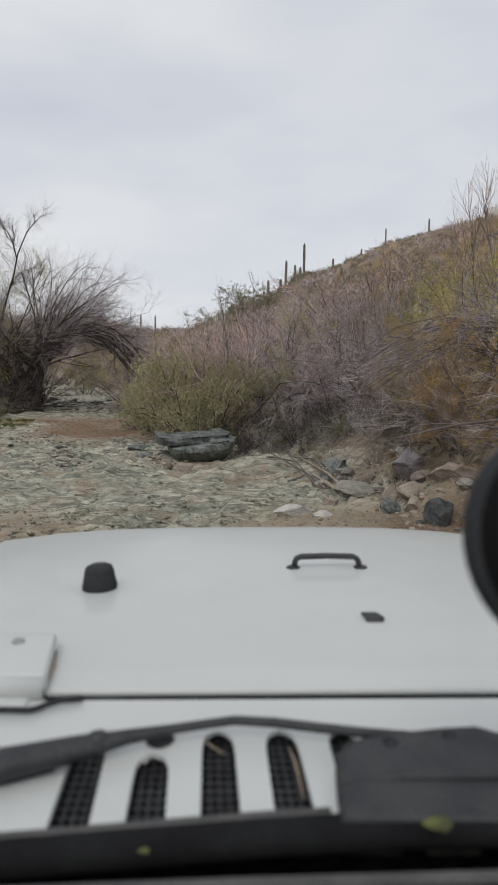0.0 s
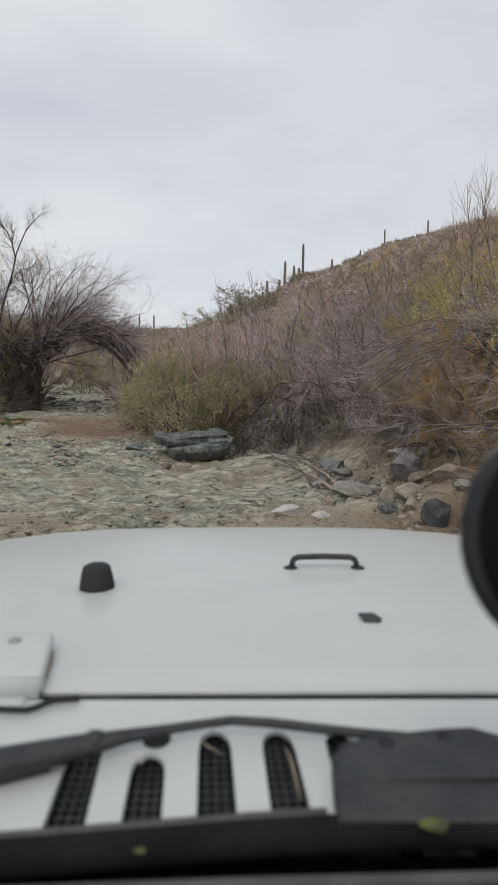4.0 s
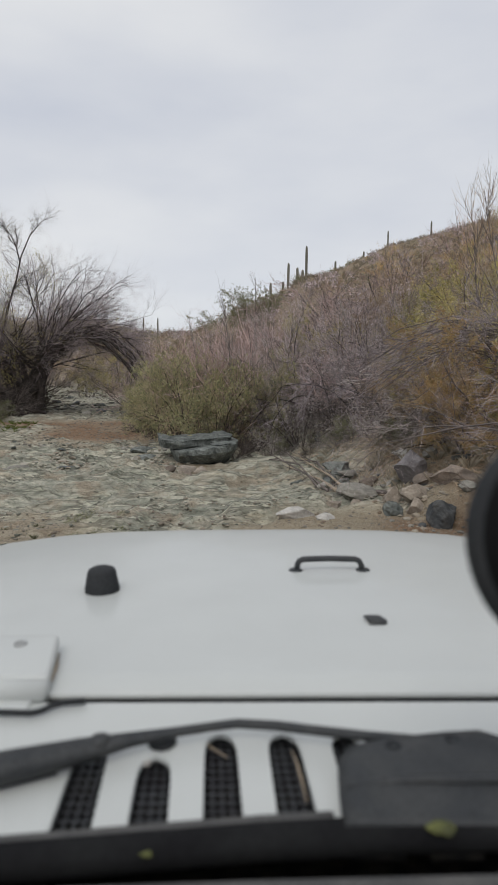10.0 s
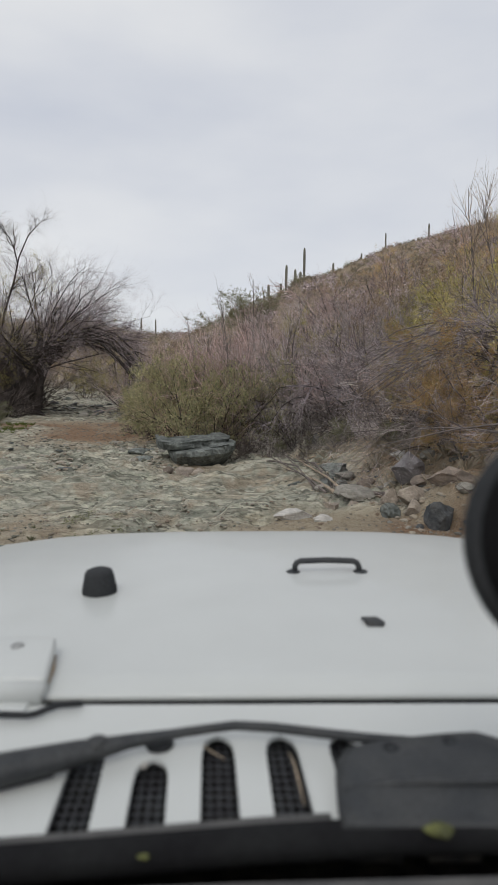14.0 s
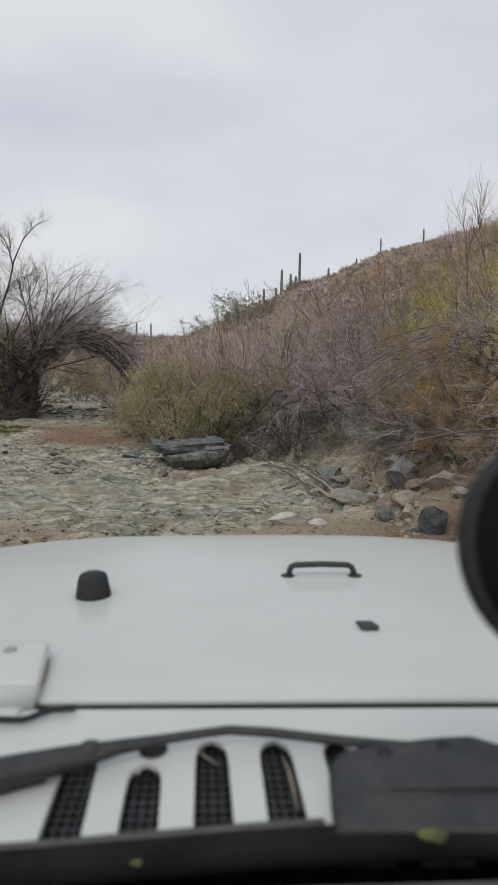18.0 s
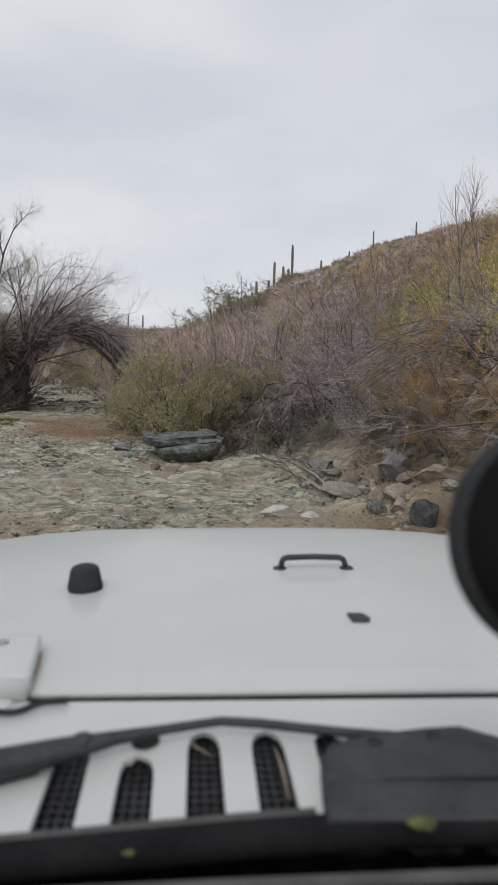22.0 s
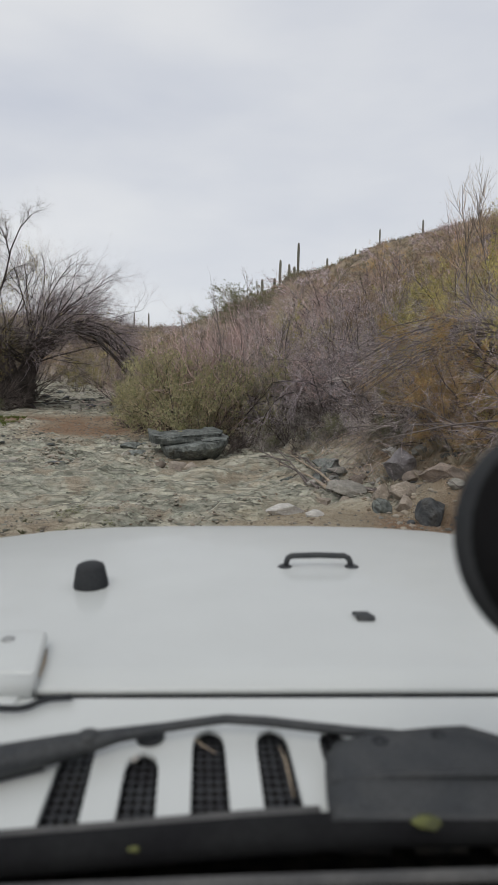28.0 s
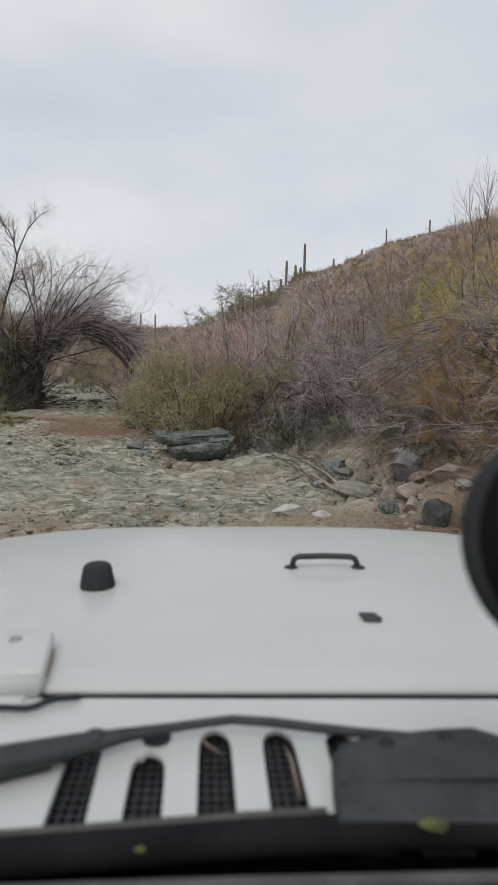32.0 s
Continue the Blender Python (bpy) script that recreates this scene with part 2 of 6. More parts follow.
def lattice(ix, iy, seed):
    h = (ix.astype(np.int64) * 374761393 + iy.astype(np.int64) * 668265263 + seed * 974711) & 0x7FFFFFFF
    h = ((h ^ (h >> 13)) * 1274126177) & 0x7FFFFFFF
    return ((h ^ (h >> 16)) & 0xFFFF) / 65535.0


def value_noise(x, y, seed=0):
    """Smooth noise in 0..1."""
    x, y = np.asarray(x, float), np.asarray(y, float)
    ix, iy = np.floor(x), np.floor(y)
    fx, fy = x - ix, y - iy
    fx, fy = fx * fx * fx * (fx * (fx * 6 - 15) + 10), fy * fy * fy * (fy * (fy * 6 - 15) + 10)
    a, b = lattice(ix, iy, seed), lattice(ix + 1, iy, seed)
    c, d = lattice(ix, iy + 1, seed), lattice(ix + 1, iy + 1, seed)
    return (a * (1 - fx) + b * fx) * (1 - fy) + (c * (1 - fx) + d * fx) * fy


def octaves(x, y, n=4, seed=0, gain=0.5):
    s, k, t = 0.0, 1.0, 0.0
    for i in range(n):
        s = s + k * value_noise(np.asarray(x) * 2**i + 17.3 * i, np.asarray(y) * 2**i - 9.1 * i, seed + i)
        t, k = t + k, k * gain
    return s / t


def smooth(a, b, v):
    t = np.clip((np.asarray(v, float) - a) / (b - a), 0, 1)
    return t * t * (3 - 2 * t)


# ---------------------------------------------------------------- terrain
def track_x(y):
    return np.interp(y, [-60, -5, 0, 6, 11, 16, 21, 26, 39, 52, 90], [-8, -0.4, 0.2, 0.9, 1.0, -0.5, -1.7, -3.0, -6.0, -9.5, -22])


def skyline(theta):
    """The slope at which the hills stand against the sky, by bearing in degrees to the right of +y."""
    return np.interp(theta, [-180, -90, -40, -17, -10, -7, -5.5, -3, 1.2, 4.9, 8.4, 11.4, 16.3, 19.4, 23.1, 27, 30, 40, 60, 90, 180],
                     [0.05, 0.05, 0.07, 0.09, 0.098, 0.094, 0.087, 0.077, 0.078, 0.102, 0.126, 0.154, 0.192, 0.217, 0.234, 0.256, 0.266, 0.29, 0.27, 0.2, 0.05])


def crest_y(theta):
    return np.interp(theta, [-180, -20, 0, 6, 11.4, 19.4, 23, 30, 50, 180], [140, 120, 95, 62, 57, 92, 84, 75, 70, 140])


def bank_masks(x, y):
    """How far the gravel, the bedrock, the red soil and the grass cover the ground."""
    c = track_x(y)
    wob = (octaves(x * 0.55, y * 0.55, 3, 5) - 0.5) * 2.4
    wob2 = (octaves(x * 1.4, y * 1.4, 3, 9) - 0.5) * 1.6
    rock = smooth(11.2, 11.8, y - 0.55 * np.clip(x - 0.4, -3, 1.4) + wob * 0.25 + wob2 * 0.3) * smooth(21.2, 19.5, y + wob * 0.7 + wob2 * 0.5 + 0.25 * np.maximum(0, x - 2) - 0.2 * np.minimum(0, x + 1.5))
    rock = np.maximum(rock, smooth(-0.4, -1.6, x - 0.5 * (10.5 - y) * 0.25 + wob * 0.4) * smooth(9.3, 10.2, y + wob2 * 0.5) * smooth(14.5, 12.0, y))
    rock = np.maximum(rock, 0.92 * smooth(24.8, 25.9, y + wob * 0.6) * smooth(60, 48, y) * smooth(3.6, 2.4, np.abs(x - c - 0.2) + wob * 0.4))
    mound = smooth(0.35, -0.35, x + 0.15 - 0.27 * (y - 8.6) + wob * 0.22 + wob2 * 0.2) * smooth(3.0, 4.5, y) * smooth(13.5, 12.0, y)
    rock = np.maximum(rock, mound * (0.5 + 0.5 * smooth(0.32, 0.5, octaves(x * 0.9 + 7, y * 0.9, 3, 27))))
    rock = rock * (1 - 0.85 * smooth(3.5, 4.5, x + wob * 0.4) * smooth(20, 18, y))
    red = smooth(19.2, 20.6, y + wob * 0.5) * smooth(28.5, 27.0, y + wob * 0.6) * smooth(4.0, 2.6, np.abs(x - c) + wob * 0.3)
    red = np.maximum(red, smooth(2.3, 3.2, x + wob2 * 0.5) * smooth(5.3, 4.4, x) * smooth(8.0, 9.3, y) * smooth(12.2, 11.4, y + wob2 * 0.4))
    red = np.maximum(red, smooth(-4.2, -5.2, x + wob * 0.5) * smooth(17.8, 19.6, y) * smooth(27, 25.4, y))
    red = np.maximum(red, 0.7 * np.exp(-(((x - 0.75) / 0.8) ** 2) - ((y - 16.5) / 0.5) ** 2))
    rock = rock * (1 - 0.8 * np.exp(-(((x - 0.75) / 0.8) ** 2) - ((y - 16.5) / 0.5) ** 2))
    red = np.maximum(red, 0.8 * smooth(-0.1, -0.9, x + wob2 * 0.5) * smooth(12.3, 11.4, y + wob2 * 0.6 + 0.3 * x) * smooth(9.5, 10.5, y))
    rock = rock * (1 - 0.55 * smooth(-0.1, -0.9, x + wob2 * 0.5) * smooth(12.3, 11.4, y + wob2 * 0.6 + 0.3 * x) * smooth(9.5, 10.5, y))
    grass = smooth(-4.8, -6.3, x + wob * 0.8) * smooth(19.5, 22.5, y + wob) * smooth(34, 30, y) * smooth(0.42, 0.6, octaves(x * 0.8, y * 0.8, 3, 21))
    red = np.maximum(red, 0.7 * smooth(2.8, 3.5, x + wob * 0.4) * smooth(6, 5, x) * smooth(11.5, 12.5, y) * smooth(20, 18, y) * smooth(0.4, 0.55, octaves(x * 1.3, y * 1.3, 3, 29)))
    grass = np.maximum(grass, 0.14 * mound * smooth(11.0, 9.8, y - 0.3 * x) * smooth(0.40, 0.55, octaves(x * 0.7 + 3, y * 0.7, 3, 35)))
    ledge = smooth(-2.9, -4.0, x + wob2 * 0.5) * smooth(18.5, 19.5, y) * smooth(25.0, 23.6, y + wob2 * 0.5)
    rock = np.maximum(rock, 0.85 * ledge)
    red = red * (1 - 0.6 * ledge) * (0.45 + 0.75 * smooth(0.35, 0.65, octaves(x * 0.7 + 40, y * 0.5, 3, 15)))
    return rock, np.clip(red, 0, 1) * (1 - rock), grass


def height(x, y):
    x, y = np.asarray(x, float), np.asarray(y, float)
    c = track_x(y)
    base = np.interp(y, [-60, -8, 17, 22, 26, 39, 60, 110, 400], [-0.6, -0.1, 0.0, 0.12, 0.3, 0.75, 1.6, 3.0, 6.0])
    wob = (octaves(x * 0.5, y * 0.5, 3, 31) - 0.5) * 1.4
    # right bank
    edge_r = np.interp(y, [-20, 6, 9, 12, 16, 22, 30, 60], [3.2, 3.4, 3.1, 3.0, 3.9, 3.6, 3.4, 4.0])
    dr = np.maximum(0, x - c - edge_r + wob * 0.6)
    right = 0.75 * (1 - np.exp(-dr / 0.9)) + 0.10 * dr
    # left bank
    edge_l = np.interp(y, [-20, 3, 7, 10, 11.5, 15, 19, 21, 24, 30, 60], [2.4, 2.2, 1.75, 2.0, 4.2, 5.6, 4.0, 2.9, 2.7, 3.2, 4.5])
    dl = np.maximum(0, c - x - edge_l + wob * 0.5)
    left = 0.72 * (1 - np.exp(-dl / 0.8)) + 0.03 * dl
    # hills
    th, r = np.degrees(np.arctan2(x, y)), np.hypot(x, y)
    yc = crest_y(th)
    rc = yc / np.maximum(np.cos(np.radians(th)), 0.6)
    start = np.interp(th, [-180, -25, 0, 12, 25, 60, 90, 180], [40, 60, 48, 22, 14, 10, 12, 40])
    u = np.clip((r - start) / (rc - start), 0, 1)
    crest = 1.72 + yc * skyline(th)
    hill = (crest - base) * (0.35 * u + 0.65 * u * u * (3 - 2 * u)) * (1 - 0.35 * smooth(1.0, 2.4, r / rc))
    hill = hill * (1 + 0.05 * (octaves(x * 0.12, y * 0.12, 3, 77) - 0.5) * smooth(0.02, 0.3, u) * (1 - 0.6 * smooth(0.8, 1, u)))
    z = base + np.maximum(right, 0) * smooth(60, 30, y) + left * smooth(80, 40, y) + np.maximum(0, hill)
    # relief
    rock, red, grass = bank_masks(x, y)
    near = smooth(70, 35, r)
    strata = octaves(x * 0.75 + y * 0.45 + 0.5 * wob, y * 2.1 - x * 0.35, 4, 51, 0.55)
    lev = strata * 10
    ledge = (np.floor(lev) + smooth(0.80, 1.0, lev - np.floor(lev)) + 0.25 * (lev - np.floor(lev))) / 10
    z = z + near * rock * (0.62 * (ledge - 0.5) + 0.07 * (octaves(x * 3 + y, y * 6.5, 3, 61, 0.6) - 0.5))
    z = z + near * (1 - rock) * (0.05 * (octaves(x * 1.1, y * 1.1, 3, 71) - 0.5) + 0.018 * (octaves(x * 6, y * 6, 2, 81) - 0.5))
    rough_bank = smooth(0.05, 0.5, right + left) * near
    z = z + rough_bank * 0.34 * (octaves(x * 1.6, y * 1.6, 4, 91, 0.6) - 0.5)
    # wheel ruts
    for side in (-0.72, 0.72):
        z = z - near * (1 - rock) * 0.035 * np.exp(-(((x - c - side) / 0.2) ** 2)) * smooth(60, 40, y)
    return z


def ground_z(x, y):
    return float(height(np.array([x]), np.array([y]))[0])


def stretched(lo, hi, step, far, grow_by):
    mid = list(np.arange(lo, hi + 1e-6, step))
    out, s, v = [], step, hi
    while v < far:
        s *= grow_by
        v += s
        out.append(v)
    low, s, v = [], step, lo
    while v > -far:
        s *= grow_by
        v -= s
        low.append(v)
    return np.array(low[::-1] + mid + out)


gx, gy = stretched(-6.5, 6.0, 0.065, 1500, 1.075), stretched(9.5, 22.0, 0.04, 1500, 1.06)
GX, GY = np.meshgrid(gx, gy)
GZ = height(GX, GY)
nx, ny = len(gx), len(gy)
idx = np.arange(nx * ny).reshape(ny, nx)
quads = np.stack([idx[:-1, :-1], idx[:-1, 1:], idx[1:, 1:], idx[1:, :-1]], -1).reshape(-1, 4)

GROUND = bpy.data.materials.new("desert_ground")
GROUND.use_nodes = True
gn, gl = GROUND.node_tree.nodes, GROUND.node_tree.links
gb = gn["Principled BSDF"]
gb.inputs["Roughness"].default_value, gb.inputs["Specular IOR Level"].default_value = 0.95, 0.15
g_pos = gn.new("ShaderNodeNewGeometry")


def g_noise(scale, detail=5, stretch=None, rough=0.55):
    n = gn.new("ShaderNodeTexNoise")
    n.inputs["Scale"].default_value, n.inputs["Detail"].default_value, n.inputs["Roughness"].default_value = scale, detail, rough
    if stretch:
        m = gn.new("ShaderNodeMapping")
        m.inputs["Scale"].default_value, m.inputs["Rotation"].default_value = stretch, (0, 0, radians(12))
        gl.new(g_pos.outputs["Position"], m.inputs["Vector"])
        gl.new(m.outputs["Vector"], n.inputs["Vector"])
    else:
        gl.new(g_pos.outputs["Position"], n.inputs["Vector"])
    return n.outputs["Fac"]


def g_ramp(fac, stops):
    r = gn.new("ShaderNodeValToRGB")
    while len(r.color_ramp.elements) < len(stops):
        r.color_ramp.elements.new(0.5)
    for e, (p, c) in zip(r.color_ramp.elements, stops):
        e.position, e.color = p, (*c, 1)
    gl.new(fac, r.inputs[0])
    return r.outputs[0]


def g_mix(fac, a, b, how="MIX"):
    m = gn.new("ShaderNodeMixRGB")
    m.blend_type = how
    if isinstance(fac, float):
        m.inputs[0].default_value = fac
    else:
        gl.new(fac, m.inputs[0])
    gl.new(a, m.inputs[1])
    gl.new(b, m.inputs[2])
    return m.outputs[0]


def g_attr(name):
    a = gn.new("ShaderNodeAttribute")
    a.attribute_name = name
    return a.outputs["Fac"]


fine_grit = g_noise(55, 4)
mid_grit = g_noise(9, 6)
big_patch = g_noise(0.8, 4)
gravel_c = g_mix(0.5, g_ramp(mid_grit, [(0.3, (0.33, 0.265, 0.18)), (0.5, (0.47, 0.39, 0.275)), (0.7, (0.55, 0.48, 0.37))]),
                 g_ramp(fine_grit, [(0.32, (0.19, 0.155, 0.12)), (0.5, (0.44, 0.375, 0.275)), (0.68, (0.64, 0.585, 0.48))]))
red_c = g_mix(0.35, g_ramp(mid_grit, [(0.3, (0.23, 0.14, 0.085)), (0.5, (0.34, 0.22, 0.14)), (0.72, (0.41, 0.30, 0.21))]),
              g_ramp(fine_grit, [(0.32, (0.12, 0.08, 0.055)), (0.52, (0.30, 0.20, 0.13)), (0.68, (0.47, 0.39, 0.30))]))
streak = g_noise(1.5, 10, (0.9, 2.5, 2.0), 0.74)
streak2 = g_noise(6.5, 10, (0.8, 1.8, 1.6), 0.78)
rock_c = g_mix(0.5, g_ramp(streak, [(0.37, (0.22, 0.235, 0.195)), (0.45, (0.36, 0.37, 0.305)), (0.52, (0.43, 0.42, 0.35)), (0.62, (0.50, 0.435, 0.335))]),
               g_ramp(streak2, [(0.39, (0.15, 0.16, 0.135)), (0.48, (0.37, 0.375, 0.315)), (0.60, (0.64, 0.61, 0.53))]))
def g_math(how, a, b):
    m = gn.new("ShaderNodeMath")
    m.operation = how
    gl.new(a, m.inputs[0])
    if b is not None:
        m.inputs[1].default_value = b
    return m.outputs[0]


# thin plates of bedrock: pale lip and the shade in the joint below, painted into the colour
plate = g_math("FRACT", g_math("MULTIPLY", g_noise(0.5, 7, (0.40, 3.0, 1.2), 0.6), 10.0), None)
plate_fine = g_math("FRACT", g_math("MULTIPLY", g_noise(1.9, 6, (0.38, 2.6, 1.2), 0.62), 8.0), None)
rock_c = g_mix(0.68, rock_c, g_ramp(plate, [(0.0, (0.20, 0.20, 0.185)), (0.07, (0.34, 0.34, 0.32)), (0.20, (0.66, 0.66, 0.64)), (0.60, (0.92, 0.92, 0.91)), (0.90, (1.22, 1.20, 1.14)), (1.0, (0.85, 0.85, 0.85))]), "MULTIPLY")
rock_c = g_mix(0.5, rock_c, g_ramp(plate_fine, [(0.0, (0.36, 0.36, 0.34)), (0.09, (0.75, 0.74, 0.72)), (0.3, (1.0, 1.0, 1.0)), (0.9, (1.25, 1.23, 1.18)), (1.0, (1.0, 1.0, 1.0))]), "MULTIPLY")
crack = gn.new("ShaderNodeTexVoronoi")
crack.feature = "DISTANCE_TO_EDGE"
crack.inputs["Scale"].default_value = 1.7
c_map = gn.new("ShaderNodeMapping")
c_map.inputs["Scale"].default_value, c_map.inputs["Rotation"].default_value = (0.8, 2.6, 1.0), (0, 0, radians(9))
c_add = gn.new("ShaderNodeVectorMath")
c_add.operation = "MULTIPLY_ADD"
c_add.inputs[1].default_value = (0.22, 0.22, 0.22)
c_n = gn.new("ShaderNodeTexNoise")
c_n.inputs["Scale"].default_value, c_n.inputs["Detail"].default_value = 2.0, 4
gl.new(g_pos.outputs["Position"], c_n.inputs["Vector"])
gl.new(c_n.outputs["Color"], c_add.inputs[0])
gl.new(g_pos.outputs["Position"], c_add.inputs[2])
gl.new(c_add.outputs[0], c_map.inputs["Vector"])
gl.new(c_map.outputs["Vector"], crack.inputs["Vector"])
c_edge = g_ramp(crack.outputs["Distance"], [(0.0, (0.22, 0.21, 0.19)), (0.035, (0.75, 0.75, 0.74)), (0.09, (1, 1, 1))])
rock_c = g_mix(0.4, rock_c, c_edge, "MULTIPLY")
soil_fac = g_ramp(g_noise(1.3, 8, None, 0.65), [(0.54, (0, 0, 0)), (0.62, (0.65, 0.65, 0.65))])
rock_c = g_mix(soil_fac, rock_c, g_ramp(fine_grit, [(0.32, (0.15, 0.12, 0.085)), (0.5, (0.31, 0.25, 0.18)), (0.68, (0.45, 0.39, 0.31))]))
hill_c = g_mix(0.5, g_ramp(big_patch, [(0.3, (0.25, 0.185, 0.135)), (0.5, (0.33, 0.255, 0.19)), (0.7, (0.28, 0.235, 0.16))]),
               g_ramp(g_noise(2.2, 7, None, 0.7), [(0.35, (0.11, 0.095, 0.06)), (0.5, (0.27, 0.215, 0.135)), (0.65, (0.40, 0.34, 0.235))]))
grass_c = g_ramp(mid_grit, [(0.3, (0.09, 0.12, 0.03)), (0.55, (0.17, 0.19, 0.06)), (0.75, (0.28, 0.25, 0.12))])
col = g_mix(g_attr("hill"), gravel_c, hill_c)
col = g_mix(g_attr("red"), col, red_c)
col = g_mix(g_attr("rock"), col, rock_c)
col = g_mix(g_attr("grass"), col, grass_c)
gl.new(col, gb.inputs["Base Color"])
hb = g_mix(g_attr("rock"), fine_grit, g_mix(0.55, g_mix(0.5, streak2, g_noise(26, 9, None, 0.75)), g_mix(0.4, plate, plate_fine)))
bump1 = gn.new("ShaderNodeBump")
bump1.inputs["Strength"].default_value, bump1.inputs["Distance"].default_value = 0.9, 0.07
gl.new(hb, bump1.inputs["Height"])
bump2 = gn.new("ShaderNodeBump")
bump2.inputs["Strength"].default_value, bump2.inputs["Distance"].default_value = 0.5, 0.08
gl.new(mid_grit, bump2.inputs["Height"])
gl.new(bump1.outputs[0], bump2.inputs["Normal"])
gl.new(bump2.outputs[0], gb.inputs["Normal"])

ground = mesh_object("ground", np.stack([GX, GY, GZ], -1).reshape(-1, 3), quads, GROUND, None, "dry desert wash of gravel, red soil and grey-green bedrock", True)
tagged(ground, category="ground", kind="structure")
m_rock, m_red, m_grass = bank_masks(GX, GY)
m_hill = smooth(2.7, 3.9, np.abs(GX - track_x(GY)) + (octaves(GX, GY, 3, 3) - 0.5) * 2) * smooth(8, 15, GY) 
m_hill = np.maximum(m_hill, smooth(48, 60, np.hypot(GX, GY)))
for key, value in (("rock", m_rock), ("red", m_red), ("grass", m_grass), ("hill", m_hill)):
    at = ground.data.attributes.new(key, "FLOAT", "POINT")
    at.data.foreach_set("value", np.clip(value, 0, 1).astype(np.float32).ravel())


# ---------------------------------------------------------------- plants
def bend(rng, start, way, length, n, wander, lift):
    """A polyline of n points that wanders, and turns up (lift > 0) or droops (lift < 0)."""
    pts, d = [np.array(start, float)], np.array(way, float)
    d = d / np.linalg.norm(d)
    step = length / (n - 1)
    for _ in range(n - 1):
        d = d + rng.normal(0, wander, 3) + (0, 0, lift * step)
        d = d / np.linalg.norm(d)
        pts.append(pts[-1] + d * step)
    return np.array(pts)


def offshoots(rng, parent, count, lo, hi, spread, length, n, wander, lift, rad, up=0.2):
    """Branches off a parent polyline (pts, r0, r1)."""
    out = []
    pts, r0, r1 = parent
    m = len(pts) - 1
    for _ in range(count):
        u = lo + (hi - lo) * rng.random()
        k = min(int(u * m), m - 1)
        f = u * m - k
        at = pts[k] * (1 - f) + pts[k + 1] * f
        d = pts[k + 1] - pts[k]
        d = d / (np.linalg.norm(d) + 1e-9)
        side = rng.normal(0, 1, 3)
        side = side - d * (side @ d)
        side = side / (np.linalg.norm(side) + 1e-9)
        way = d * math.cos(spread) + side * math.sin(spread) + (0, 0, up)
        ln = length * (0.55 + 0.75 * rng.random()) * (1.15 - 0.5 * u)
        rr = min(rad, (r0 + (r1 - r0) * u) * 0.75)
        out.append((bend(rng, at, way, ln, n, wander, lift), rr, rr * 0.35))
    return out


def tubes(polys, sides):
    """Verts and faces of tapered tubes along polylines."""
    vs, fs, start = [], [], 0
    groups = {}
    for p, a, b in polys:
        groups.setdefault(len(p), []).append((p, a, b))
    for n, items in groups.items():
        P = np.array([i[0] for i in items])
        R = np.array([i[1] for i in items])[:, None] + (np.array([i[2] for i in items]) - np.array([i[1] for i in items]))[:, None] * np.linspace(0, 1, n)[None]
        D = np.gradient(P, axis=1)
        D /= np.linalg.norm(D, axis=-1, keepdims=True) + 1e-9
        U = np.cross(D, np.array([0.31, 0.17, 0.93]))
        U /= np.linalg.norm(U, axis=-1, keepdims=True) + 1e-9
        V = np.cross(D, U)
        ang = 2 * np.pi * np.arange(sides) / sides
        ring = P[:, :, None] + R[:, :, None, None] * (np.cos(ang)[:, None] * U[:, :, None] + np.sin(ang)[:, None] * V[:, :, None])
        m = len(items)
        vs.append(ring.reshape(-1, 3))
        i = start + np.arange(m * n * sides).reshape(m, n, sides)
        j = np.roll(i, -1, axis=2)
        last = n - 2 if sides == 3 else n - 1
        fs += np.stack([i[:, :last], j[:, :last], j[:, 1:last + 1], i[:, 1:last + 1]], -1).reshape(-1, 4).tolist()
        if sides == 3:
            fs += np.stack([i[:, -2], j[:, -2], np.repeat(i[:, -1, :1], 3, axis=1)], -1).reshape(-1, 3).tolist()
        start += m * n * sides
    return np.concatenate(vs), fs


def leaf_cloud(rng, polys, count, size, slim=0.5, spread=0.03, lo=0.2):
    """Small folded leaves along twigs, in clumps with gaps between."""
    lots = int(1.7 * count)
    pick = rng.integers(0, len(polys), lots)
    u = lo + (1 - lo) * rng.random(lots)
    at = np.empty((lots, 3))
    for i in range(lots):
        p = polys[pick[i]][0]
        k = min(int(u[i] * (len(p) - 1)), len(p) - 2)
        f = u[i] * (len(p) - 1) - k
        at[i] = p[k] * (1 - f) + p[k + 1] * f
    thick = octaves(at[:, 0] * 2.4 + at[:, 2] * 1.9, at[:, 1] * 2.4 - at[:, 2] * 1.3, 2, 5) + 0.09 * rng.random(lots)
    at = at[np.argsort(-thick)[:count]]
    at += rng.normal(0, spread, (count, 3))
    a = rng.normal(0, 1, (count, 3))
    a /= np.linalg.norm(a, axis=1, keepdims=True)
    b = np.cross(a, rng.normal(0, 1, (count, 3)))
    b /= np.linalg.norm(b, axis=1, keepdims=True)
    c = np.cross(a, b)
    s = (size * (0.6 + 0.8 * rng.random(count)))[:, None]
    v = np.stack([at, at + a * s * 0.5 + b * s * slim * 0.5 + c * s * 0.1, at + a * s, at + a * s * 0.5 - b * s * slim * 0.5 + c * s * 0.1], 1).reshape(-1, 3)
    return v, np.arange(count * 4).reshape(-1, 4)


